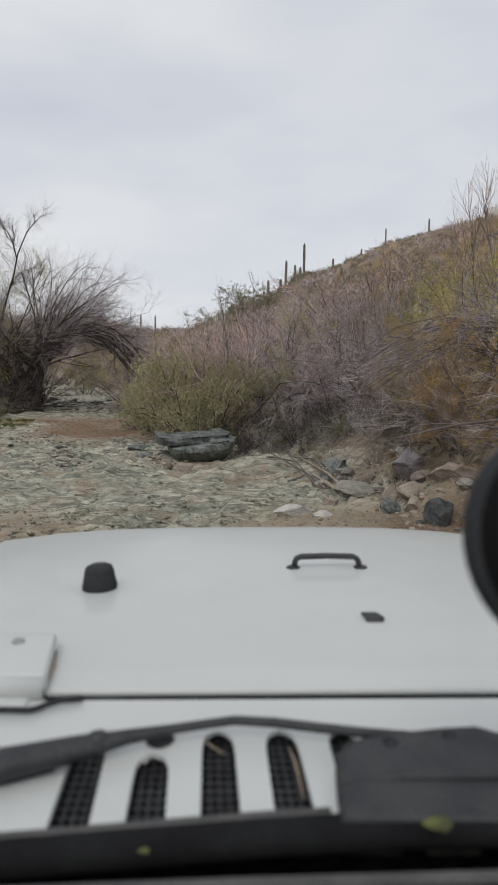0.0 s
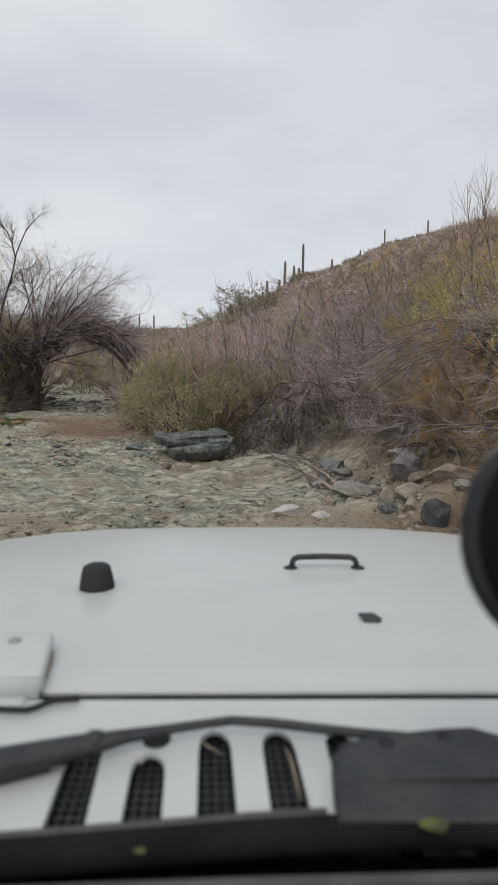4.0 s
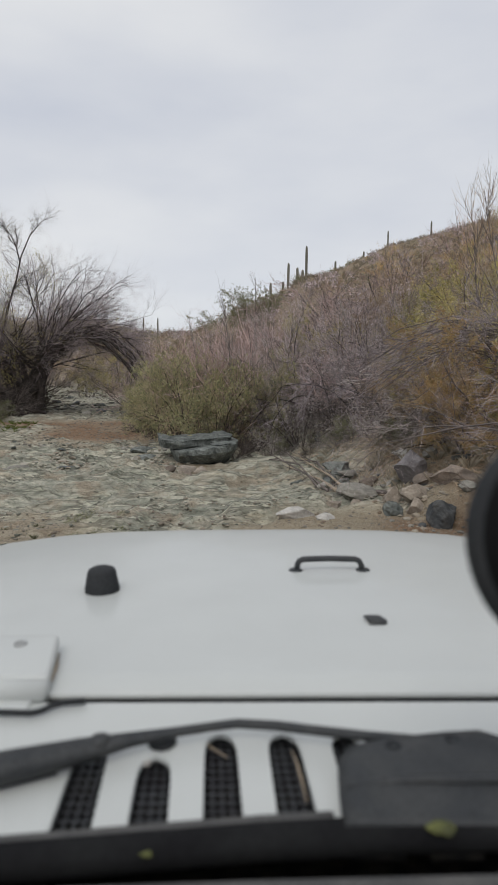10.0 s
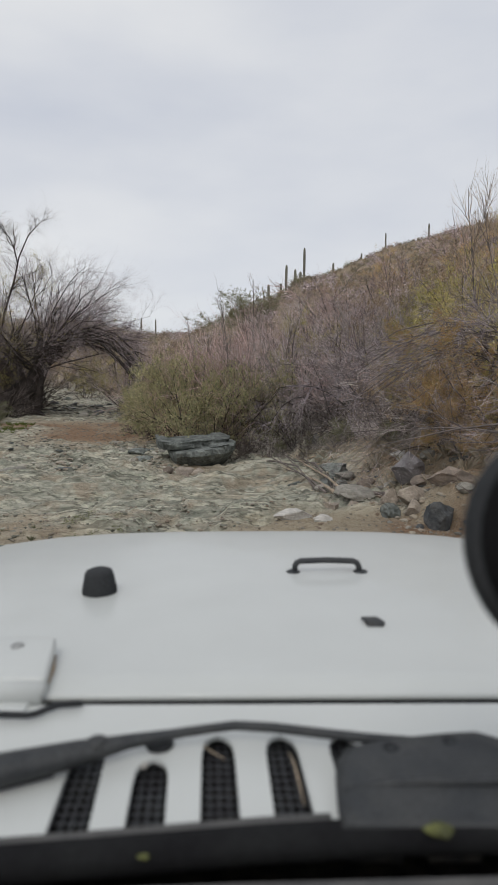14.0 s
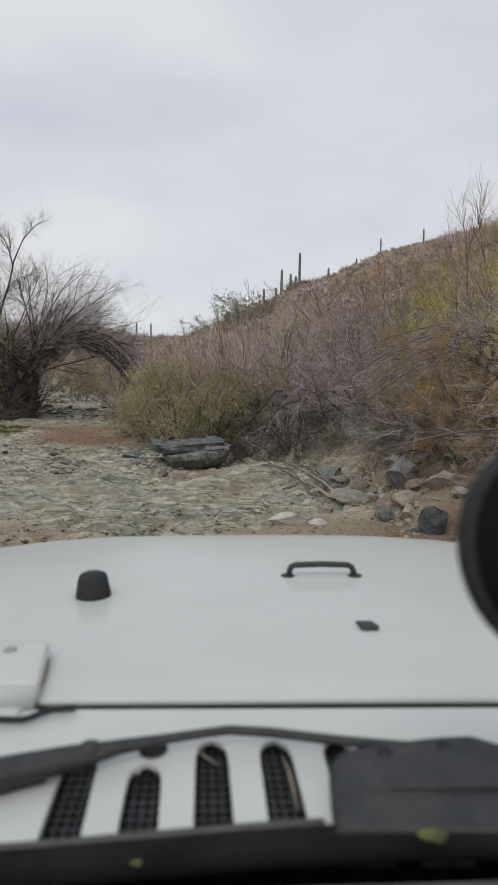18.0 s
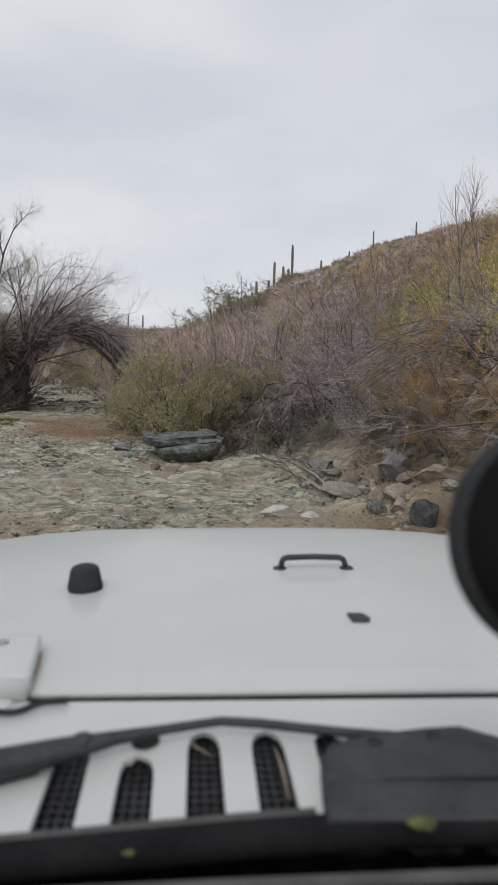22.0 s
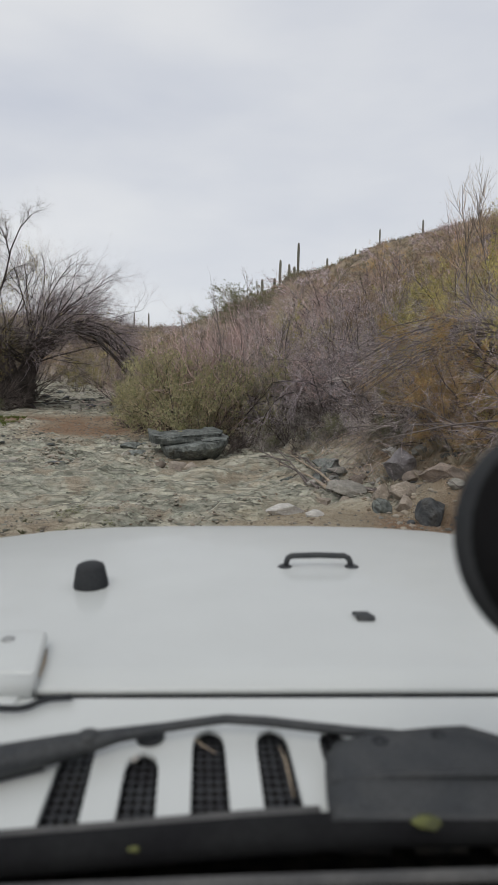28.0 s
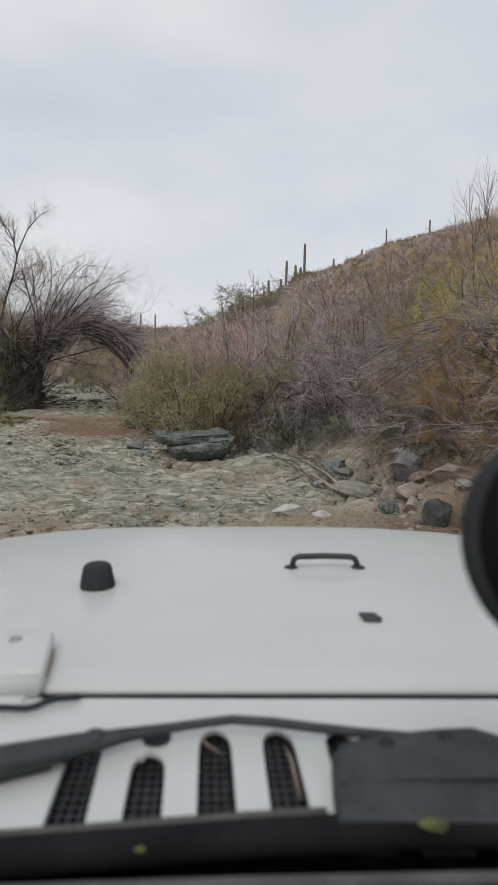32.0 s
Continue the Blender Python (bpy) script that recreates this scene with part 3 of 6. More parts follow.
def make_shrub(seed, h, w, stems=9, density=1.0, droop=-0.05, tall=0.5, fines=2):
    """The wood of a many-stemmed desert shrub about h high and w across: stems, branches, twigs and fine twigs."""
    rng = np.random.default_rng(seed)
    st, br, tw, fine = [], [], [], []
    for i in range(stems):
        a = 2 * math.pi * (i + rng.random() * 0.8) / stems
        lean = (0.15 + 1.0 * rng.random()) * w / h
        ln = h * (0.62 + tall * 0.5 * rng.random()) * (1 + 0.25 * lean)
        s0 = (0.15 * w * math.cos(a) * rng.random(), 0.15 * w * math.sin(a) * rng.random(), -0.08)
        st.append((bend(rng, s0, (lean * math.cos(a), lean * math.sin(a), 1), ln, 8, 0.16, droop), 0.008 * h + 0.006, 0.003))
    for s in st:
        br += offshoots(rng, s, int(7 * density) + 2, 0.05, 0.95, 0.85, 0.40 * h, 5, 0.2, droop, 0.010, 0.1)
    for b in br:
        tw += offshoots(rng, b, int(5 * density) + 1, 0.05, 1.0, 0.8, 0.24 * h, 3, 0.28, 0.02, 0.0078, 0.12)
    for b in tw:
        fine += offshoots(rng, b, fines, 0.05, 1.0, 0.8, 0.14 * h, 2, 0.2, 0.05, 0.0062, 0.1)
    return st, br, tw, fine, rng


def shrub(seed, h, w, twig_mat, label, category="shrub", leaf_mat=None, leaves=0, leaf_size=0.05, slim=0.5, bark=BARK_GREY, name="shrub", leaf_low=0.0, leaf_high=9.0, branch_mat=None, **more):
    st, br, tw, fine, rng = make_shrub(seed, h, w, **more)
    ob = thing(name, Matrix(), label, category)
    tagged(mesh_object("stemwork", *tubes(st, 5), bark, ob, "", True), kind="stuff")
    tagged(mesh_object("branchwork", *tubes(br, 4), branch_mat or twig_mat, ob), kind="stuff")
    tagged(mesh_object("twig_tangle", *tubes(tw + fine, 3), twig_mat, ob), kind="stuff")
    if leaf_mat:
        bearing = [p for p in tw + fine if leaf_low <= p[0][-1][2] <= leaf_high]
        tagged(mesh_object("foliage", *leaf_cloud(rng, bearing, leaves, leaf_size, slim, 0.03), leaf_mat, ob), kind="stuff")
    return ob


PLACED = set()


def set_down(ob, x, y, turn=0.0, size=1.0, sink=0.06, tilt=0.0, group="", high=None):
    """Moves the first plant of a kind, or a copy of it, to its place on the ground."""
    m = pose(x, y, ground_z(x, y) - sink, tilt, 0, turn) @ Matrix.Diagonal((size, size, high or size, 1))
    if ob.name in PLACED:
        ob = copy_thing(ob, Matrix())
    PLACED.add(ob.name)
    ob.matrix_basis = m
    if group:
        ob["group"] = group
    return ob

# ---------------------------------------------------------------- the vehicle that the film was shot from
jeep = thing("off_road_vehicle", STAND @ pose(0.03, 0.8, -0.006, 0, 0, -6.5), "white open off-road vehicle standing in the gravel wash", "vehicle")
XC = 0.11  # the vehicle's middle, to the right of the seat


def hood_z(y):
    return float(np.interp(y, [0.4, 0.72, 1.0, 1.33, 1.6, 1.82, 1.9, 1.95, 1.98], [1.309, 1.3065, 1.2945, 1.276, 1.260, 1.240, 1.222, 1.19, 1.13]))


bm = bmesh.new()
rows_y = [0.730, 0.736, 0.80, 0.9, 1.0, 1.12, 1.24, 1.36, 1.48, 1.6, 1.7, 1.78, 1.84, 1.88, 1.91, 1.935, 1.955, 1.97, 1.98]
side_x = [-1.0, -0.995, -0.985, -0.965, -0.94, -0.90, -0.84, -0.7, -0.5, -0.25, 0, 0.25, 0.5, 0.7, 0.84, 0.90, 0.94, 0.965, 0.985, 0.995, 1.0]
side_z = [-0.18, -0.105, -0.075, -0.053, -0.038, -0.025, -0.014, -0.005, -0.0015, -0.0004, 0, -0.0004, -0.0015, -0.005, -0.014, -0.025, -0.038, -0.053, -0.075, -0.105, -0.18]
grid = []
for y in rows_y:
    half = float(np.interp(y, [0.7, 1.7, 1.85, 1.93, 1.98], [0.92, 0.915, 0.90, 0.865, 0.81]))
    nose = float(smooth(1.25, 1.85, y))
    grid.append([bm.verts.new((XC - 0.12 * min(1.0, (y - 0.73) / 1.2) + half * u, y, hood_z(y) + dz - (0.006 if y < 0.735 else 0) - nose * float(np.interp(abs(u), [0.3, 0.5, 0.7, 0.84, 0.94, 1], [0, 0.004, 0.012, 0.019, 0.013, 0])))) for u, dz in zip(side_x, side_z)])
for a, b in zip(grid, grid[1:]):
    for i in range(len(a) - 1):
        bm.faces.new((a[i], a[i + 1], b[i + 1], b[i]))
hood = part("hood", bm, PAINT, jeep, "glossy white painted hood, lightly dusty")
hood.modifiers.new("thickness", "SOLIDIFY").thickness = 0.02

# rubber buffer
bm = lathe([(0.001, 0), (0.036, 0), (0.0365, 0.006), (0.030, 0.041), (0.027, 0.047), (0.020, 0.0505), (0.001, 0.051)], 28, (0, 0, 1), (-0.322, 1.17, hood_z(1.17) - 0.001))
part("rubber_buffer", bm, RUBBER, jeep, "black rubber windshield buffer")
# tie-down loop
lp = part("tie_down_loop", tube([(0.104, 1.315, 1.277), (0.105, 1.315, 1.290), (0.109, 1.316, 1.299), (0.119, 1.316, 1.3035), (0.18, 1.317, 1.305), (0.243, 1.317, 1.303), (0.253, 1.316, 1.298), (0.257, 1.315, 1.289), (0.258, 1.315, 1.276)],
                                [0.007] * 9, 10), PLASTIC, jeep, "black metal tie-down loop")
for x in (0.101, 0.261):
    part("foot", lathe([(0.001, 0), (0.017, 0), (0.017, 0.003), (0.012, 0.006), (0.001, 0.007)], 16, (0, 0, 1), (x, 1.315, hood_z(1.315) - 0.002)), PLASTIC, lp)
# washer nozzle
bm = box(0.205, 0.236, 0.965, 0.992, hood_z(1.0) - 0.002, hood_z(1.0) + 0.009, 0.004)
for v in bm.verts:
    if v.co.z > hood_z(1.0) + 0.004:
        v.co.x += 0.004 * (1 if v.co.y < 0.98 else -1) - 0.002
        v.co.y += 0.003
part("washer_nozzle", bm, PLASTIC, jeep, "small black washer nozzle")


def hinge(flip):
    """A painted outside hinge at the hood's rear corner."""
    def fx(a, b):
        return (a, b) if flip > 0 else tuple(sorted((2 * XC - a, 2 * XC - b)))
    plate = box(*fx(-0.48, -0.300), 0.735, 0.865, hood_z(0.8) - 0.004, hood_z(0.8) + 0.016, 0.008, 3)
    for v in plate.verts:
        v.co.x += flip * (0.865 - v.co.y) * 0.22
    leaf = part("hood_hinge", plate, PAINT, jeep, "white painted hinge with worn edge")
    part("knuckle", tube([(fx(-0.46, -0.272)[0], 0.728, 1.302), (fx(-0.46, -0.272)[1], 0.728, 1.302)], [0.016, 0.016], 14), PAINT, leaf)
    part("lower_leaf", box(*fx(-0.48, -0.285), 0.69, 0.722, 1.284, 1.2985, 0.006), PAINT, leaf, "white painted hinge bracket")
    for x, y in ((-0.349, 0.832), (-0.395, 0.765), (-0.44, 0.84)):
        xx = x if flip > 0 else 2 * XC - x
        part("bolt", lathe([(0.001, 0), (0.010, 0), (0.0095, 0.0025), (0.0045, 0.003), (0.004, 0.001), (0.001, 0.001)], 14, (0, 0, 1), (xx, y, hood_z(0.8) + 0.0155)), STEEL, leaf)


hinge(1), hinge(-1)

# cowl with its row of slots
slots = [-0.1725 + 0.0745 * k for k in range(9)]
ys = [0.494, 0.572, 0.588, 0.599, 0.606, 0.610, 0.612, 0.628, 0.639, 0.646, 0.650, 0.714]
def slot_half(y, k):
    y = y + (0.040 if k == 1 else 0)
    return 0 if y >= 0.650 else float(np.interp(y, [0.5, 0.612, 0.628, 0.639, 0.646, 0.650], [0.0205, 0.0190, 0.0180, 0.0150, 0.0088, 0.0]))
def slot_x(x, y):
    return x + 0.078 * (0.58 - y)
bm = bmesh.new()
def cowl_z(y):
    return 1.287 + (y - 0.5) * 0.03
for y0, y1 in zip(ys, ys[1:]):
    spans0, spans1 = [XC - 0.88], [XC - 0.88]
    for k, x in enumerate(slots):
        if y1 <= 0.650 and y0 >= 0.490:
            spans0 += [slot_x(x, y0) - slot_half(y0, k), slot_x(x, y0) + slot_half(y0, k)]
            spans1 += [slot_x(x, y1) - slot_half(y1, k), slot_x(x, y1) + slot_half(y1, k)]
        else:
            spans0 += [slot_x(x, y0)] * 2
            spans1 += [slot_x(x, y1)] * 2
    spans0.append(XC + 0.88), spans1.append(XC + 0.88)
    for i in range(0, len(spans0), 2):
        q = [(spans0[i], y0), (spans0[i + 1], y0), (spans1[i + 1], y1), (spans1[i], y1)]
        bm.faces.new([bm.verts.new((x, y, cowl_z(y))) for x, y in q])
bmesh.ops.remove_doubles(bm, verts=bm.verts, dist=0.0002)
cowl = part("cowl", bm, PAINT, jeep, "white cowl panel with a row of air slots", False)
cowl.modifiers.new("thickness", "SOLIDIFY").thickness = 0.006
for k, x in enumerate(slots):
    pan = box(x - 0.025, x + 0.025, 0.497, 0.662, 1.262, 1.268)
    mesh = bmesh.new()
    for i in range(5):
        xx = x - 0.0208 + 0.0104 * i
        box(xx - 0.0010, xx + 0.0010, 0.499, 0.66, 1.2755, 1.2785, 0, 2, mesh)
    for i in range(13):
        yy = 0.505 + 0.0123 * i
        box(x - 0.024, x + 0.024, yy - 0.0011, yy + 0.0011, 1.274, 1.277, 0, 2, mesh)
    for one in (pan, mesh):
        for v in one.verts:
            v.co.x += 0.078 * (0.58 - v.co.y)
    tray = part("air_slot", pan, VOID, cowl, "dark grille-covered air slot")
    part("grille", mesh, METAL_DARK, tray, "", False)
part("gasket", box(XC - 0.86, XC + 0.86, 0.712, 0.742, 1.262, 1.284, 0.003), DASH, jeep, "dark rubber hood seal")
part("seal_end", tube([(-0.3458, 0.6806, 1.301), (-0.3027, 0.6803, 1.301), (-0.2699, 0.6788, 1.301), (-0.2596, 0.6837, 1.301), (-0.2502, 0.6938, 1.301), (-0.2382, 0.7015, 1.301), (-0.2098, 0.7053, 1.301)], [0.0042] * 7, 8), RUBBER, jeep, "dark rubber hood seal bending round hinge")
part("cowl_rivet", lathe([(0.001, 0), (0.017, 0), (0.016, 0.004), (0.008, 0.007), (0.001, 0.0075)], 18, (0, 0, 1), (-0.0965, 0.634, 1.291)), RUBBER, jeep, "black round plug")

# wiper and its pivot cover
arm = part("wiper_arm", tube([(-0.3289, 0.5411, 1.308), (-0.2529, 0.5659, 1.309), (-0.1818, 0.5901, 1.31), (-0.1295, 0.6092, 1.311), (-0.0795, 0.6216, 1.312), (-0.0341, 0.6312, 1.313), (-0.0075, 0.6351, 1.314), (0.0393, 0.6303, 1.314), (0.0948, 0.6205, 1.313), (0.1431, 0.6147, 1.311), (0.22, 0.6098, 1.307)],
                             [0.0226, 0.02, 0.0162, 0.0096, 0.0067, 0.0063, 0.0064, 0.0067, 0.0067, 0.0067, 0.0068], 8, 0.8), PLASTIC, jeep, "black wiper arm")
part("wiper_blade", tube([(-0.329, 0.541, 1.291), (-0.253, 0.566, 1.292), (-0.205, 0.582, 1.293)], [0.004, 0.006, 0.003], 6, 1.4), RUBBER, arm)
part("wiper_joint", lathe([(0.001, 0), (0.0115, 0), (0.0115, 0.012), (0.007, 0.0145), (0.001, 0.015)], 14, (0, 0, 1), (-0.1609, 0.5977, 1.3084)), PLASTIC, arm)
bm = bmesh.new()
outline = [(0.098, 0.495, 0.016), (0.099, 0.55, 0.022), (0.103, 0.59, 0.026), (0.118, 0.618, 0.026), (0.16, 0.632, 0.026), (0.23, 0.638, 0.030), (0.27, 0.638, 0.032), (0.31, 0.622, 0.028), (0.37, 0.588, 0.022), (0.45, 0.555, 0.018), (0.60, 0.53, 0.014), (0.60, 0.495, 0.012)]
mid = Vector((0.26, 0.55, 0))
outline = [(x, y - 0.016 if y > 0.5 else y, z * 0.85) for x, y, z in outline]
low = [bm.verts.new((x, y, 1.290)) for x, y, z in outline]
top = [bm.verts.new((x, y, 1.290 + z * 0.8)) for x, y, z in outline]
inn = [bm.verts.new(((x - mid.x) * 0.90 + mid.x, (y - mid.y) * 0.88 + mid.y, 1.292 + z)) for x, y, z in outline]
inn2 = [bm.verts.new(((x - mid.x) * 0.6 + mid.x, (y - mid.y) * 0.55 + mid.y, 1.295 + z)) for x, y, z in outline]
for a, b in ((low, top), (top, inn), (inn, inn2)):
    for i in range(len(a)):
        j = (i + 1) % len(a)
        bm.faces.new((a[i], a[j], b[j], b[i]))
bm.faces.new(inn2)
cover = part("wiper_cover", bm, PLASTIC, jeep, "black plastic wiper pivot cover")
for x, y in ((0.1663, 0.5898), (0.2341, 0.5953)):
    part("screw", lathe([(0.001, 0), (0.010, 0), (0.009, 0.005), (0.005, 0.006), (0.004, 0.003), (0.001, 0.003)], 14, (0, 0, 1), (x, y, 1.3145 if x > 0.2 else 1.3115)), RUBBER, cover)
part("cover_ridge", tube([(0.106, 0.536, 1.3075), (0.16, 0.541, 1.3125), (0.30, 0.541, 1.3135), (0.45, 0.533, 1.309), (0.58, 0.520, 1.304)], [0.004, 0.006, 0.006, 0.005, 0.004], 8, 0.6), PLASTIC, cover)
# windshield foot, dashboard
part("foot_strip", tube([(XC - 0.84, 0.459, 1.272), (-0.225, 0.4925, 1.2845), (0.018, 0.5105, 1.290), (0.09, 0.5145, 1.291)], [0.009] * 4, 10, 0.6), DASH_GREY, jeep, "grey strip along the windshield foot")
part("windshield_foot", tube([(XC - 0.84, 0.440, 1.262), (-0.225, 0.479, 1.277), (0.018, 0.496, 1.283), (0.15, 0.502, 1.286), (XC + 0.3, 0.505, 1.287), (XC + 0.84, 0.502, 1.280)], [0.018] * 6, 12, 0.85), FOOT, jeep, "dark rubber-sealed windshield foot")
part("dashboard", box(XC - 0.80, XC + 0.80, 0.12, 0.476, 1.05, 1.235, 0.02, 3), DASH, jeep, "black dashboard")
part("dashboard_trim", tube([(-0.2986, 0.4251, 1.3), (-0.207, 0.4287, 1.3), (0.0002, 0.4371, 1.3), (0.2142, 0.4431, 1.3), (0.3216, 0.4453, 1.3)], [0.006] * 5, 10, 0.8), DASH_GREY, jeep, "grey trim along dashboard")
part("trim_bracket", box(XC - 0.74, XC + 0.74, 0.415, 0.430, 1.21, 1.284, 0.004), DASH, jeep)
# body, fenders, wheels
part("grille_panel", box(XC - 0.72, XC + 0.72, 1.95, 1.99, 0.62, 1.16, 0.015), PAINT, jeep)
part("engine_bay", box(XC - 0.76, XC + 0.76, 0.5, 1.93, 0.55, 1.06, 0.02), VOID, jeep)
part("bumper", box(XC - 0.85, XC + 0.85, 1.98, 2.22, 0.55, 0.70, 0.03), PLASTIC, jeep, "black front bumper")
part("floor_pan", box(XC - 0.80, XC + 0.80, -1.75, 0.55, 0.52, 0.60, 0.01), PLASTIC, jeep)
for s in (-1, 1):
    part("side_panel", box(*sorted((XC + s * 0.80, XC + s * 0.88)), -1.75, 0.70, 0.55, 1.14, 0.015), PAINT, jeep)
    bm = bmesh.new()
    arch = [(y, z) for y, z in ((0.72, 0.86), (0.80, 0.95), (0.92, 1.02), (1.2, 1.05), (1.6, 1.05), (1.86, 1.03), (1.98, 0.97), (2.02, 0.88))]
    ring = []
    for x, drop in ((0.78, 0.0), (0.90, 0.0), (1.01, 0.008), (1.045, 0.025), (1.05, 0.07)):
        ring.append([bm.verts.new((XC + s * x, y, z - drop)) for y, z in arch])
    for a, b in zip(ring, ring[1:]):
        for i in range(len(arch) - 1):
            bm.faces.new((a[i], a[i + 1], b[i + 1], b[i]))
    fl = part("fender_flare", bm, PLASTIC, jeep, "black plastic fender flare")
    fl.modifiers.new("thickness", "SOLIDIFY").thickness = 0.02
    for y in (1.42, -1.0):
        ty = part("tyre", lathe([(0.24, -0.11), (0.33, -0.125), (0.385, -0.11), (0.40, -0.07), (0.40, 0.07), (0.385, 0.11), (0.33, 0.125), (0.24, 0.11)], 32, (1, 0, 0), (XC + s * 0.87, y, 0.40)), RUBBER, jeep, "black off-road tyre")
        part("rim", lathe([(0.001, -0.06), (0.2, -0.06), (0.245, -0.1), (0.245, 0.1), (0.2, 0.06), (0.001, 0.06)], 24, (1, 0, 0), (XC + s * 0.87, y, 0.40)), METAL_DARK, ty)
part("rear_panel", box(XC - 0.82, XC + 0.82, -1.80, -1.74, 0.55, 1.14, 0.015), PAINT, jeep)


# the cowl's parts sit a little higher than drawn, and to the driver's side
COWL_SHIFT = Vector((-0.0125, 0, 0.008))
for ob in jeep.children:
    if ob.name.split('.')[0] in ('hood_hinge', 'cowl', 'gasket', 'seal_end', 'cowl_rivet', 'wiper_arm', 'wiper_cover', 'foot_strip', 'windshield_foot'):
        ob.location += COWL_SHIFT
    if ob.name.split('.')[0] == 'hood_hinge':
        ob.location.x += 0.004


# round gadget on the dashboard
gadget = thing("dashboard_gadget", jeep.matrix_basis @ pose(0.3005, 0.40, 1.250), "round black device on a short dashboard stalk", "device")
part("body", lathe([(0.001, -0.024), (0.06, -0.024), (0.077, -0.015), (0.083, 0.0), (0.077, 0.015), (0.06, 0.024), (0.001, 0.024)], 40, (0.12, -1, 0.25), (-0.065, 0.0, 0.36)), DASH, gadget, "black round housing")
# grey ring added to paint the soft pale glare at the housing's edge
part("rim", lathe([(0.080, 0.010), (0.0842, 0.006), (0.085, 0.0), (0.0842, -0.006), (0.080, -0.010)], 40, (0.12, -1, 0.25), (-0.065, 0.0, 0.36)), RUBBER, gadget, "added grey ring imitating the housing's soft edge glare")
part("stalk", tube([(0.0, 0.02, 0.0), (0.0, 0.03, 0.12), (-0.03, 0.03, 0.24), (-0.06, 0.02, 0.30)], [0.014, 0.011, 0.011, 0.013], 10), DASH, gadget)
part("foot", lathe([(0.001, -0.002), (0.04, -0.002), (0.038, 0.01), (0.015, 0.016), (0.001, 0.016)], 20, (0, 0, 1), (0, 0.02, 0)), DASH, gadget)

# litter caught on the cowl
def litter(name, pts, r, mat, label, category):
    ob = part(name, tube(pts, [r * 0.6] + [r] * (len(pts) - 2) + [r * 0.5], 6), mat, None, label)
    ob.matrix_world = jeep.matrix_basis @ Matrix.Translation(COWL_SHIFT)
    return tagged(ob, category=category)


litter("dry_stalk", [(0.056, 0.625, 1.2865), (0.061, 0.60, 1.288), (0.064, 0.57, 1.287), (0.066, 0.54, 1.288)], 0.0012, WOOD_DEAD, "dry straw-coloured stalk lying on cowl grille", "stalk")
litter("dry_stalk", [(-0.052, 0.648, 1.2865), (-0.035, 0.625, 1.288), (-0.018, 0.612, 1.2868)], 0.0012, WOOD_DEAD, "thin dry curved stalk lying on cowl grille", "stalk")
litter("dry_stalk", [(-0.292, 0.845, 1.297), (-0.280, 0.80, 1.299), (-0.273, 0.76, 1.299)], 0.0025, WOOD_DEAD, "dry yellow stalk caught beside hood hinge", "stalk")
def fallen_leaf(x, y, z, size, label):
    bm = bmesh.new()
    ring = []
    for k in range(24):
        a = 2 * math.pi * k / 24
        r = size * (0.74 + 0.20 * math.cos(3 * a + 1.57) + 0.06 * math.cos(7 * a + 1))
        ring.append(bm.verts.new((x + r * math.cos(a), y + 0.8 * r * math.sin(a), z + 0.2 * size * math.sin(2 * a + 1))))
    mid = bm.verts.new((x, y, z + 0.2 * size))
    for k in range(24):
        bm.faces.new((ring[k], ring[(k + 1) % 24], mid))
    leaf = part("fallen_leaf", bm, LEAF_FALLEN, None, label)
    leaf.modifiers.new("thickness", "SOLIDIFY").thickness = 0.0012
    leaf.matrix_world = jeep.matrix_basis @ Matrix.Translation((0, 0, 0.008))
    return tagged(leaf, category="leaf")


fallen_leaf(0.172, 0.489, 1.3045, 0.0165, "yellow-green lobed leaf stuck on windshield foot")
fallen_leaf(-0.098, 0.470, 1.2945, 0.006, "small olive leaf scrap stuck on windshield foot")
bm = box(-0.118, -0.106, 0.60, 0.609, 1.283, 1.289, 0.002)
dr = part("seed_pod", bm, STONE_WHITE, None, "pale seed pod lying on cowl grille")
dr.matrix_world = jeep.matrix_basis @ Matrix.Translation(COWL_SHIFT)
tagged(dr, category="seed pod")

# ---------------------------------------------------------------- rocks
def rock_mesh(seed, sx, sy, sz, cuts=13, rough=0.14, level=3):
    """A broken, flat-faced boulder: a ball cut by planes and roughened."""
    rng = np.random.default_rng(seed)
    bm = bmesh.new()
    bmesh.ops.create_icosphere(bm, subdivisions=level, radius=1.0)
    planes = [(rng.normal(0, 1, 3), 0.48 + 0.3 * rng.random()) for _ in range(cuts)]
    planes = [(p / np.linalg.norm(p), d) for p, d in planes]
    co = np.array([v.co for v in bm.verts])
    for p, d in planes:
        over = np.maximum(0, co @ p - d)
        co = co - over[:, None] * p
    co = 1.25 * co * (1 + rough * (np.array([noise.noise(Vector(c * 2.1) + Vector((seed, 0, 0))) for c in co])))[:, None]
    co = co + 0.35 * rough * np.array([noise.noise(Vector(c * 6.5) + Vector((0, seed, 0))) for c in co])[:, None] * co
    if level > 3:
        ledges = np.round(3.2 * co[:, 2] + 1.3 * np.array([noise.noise(Vector(c * 1.4) + Vector((3, seed, 1))) for c in co]))
        co[:, :2] *= (1 + 0.055 * np.sin(ledges * 12.9 + seed))[:, None]
        co += 0.02 * np.array([noise.noise_vector(Vector(c * 11)) for c in co])
    for v, c in zip(bm.verts, co):
        v.co = (c[0] * sx, c[1] * sy, c[2] * sz)
    return bm


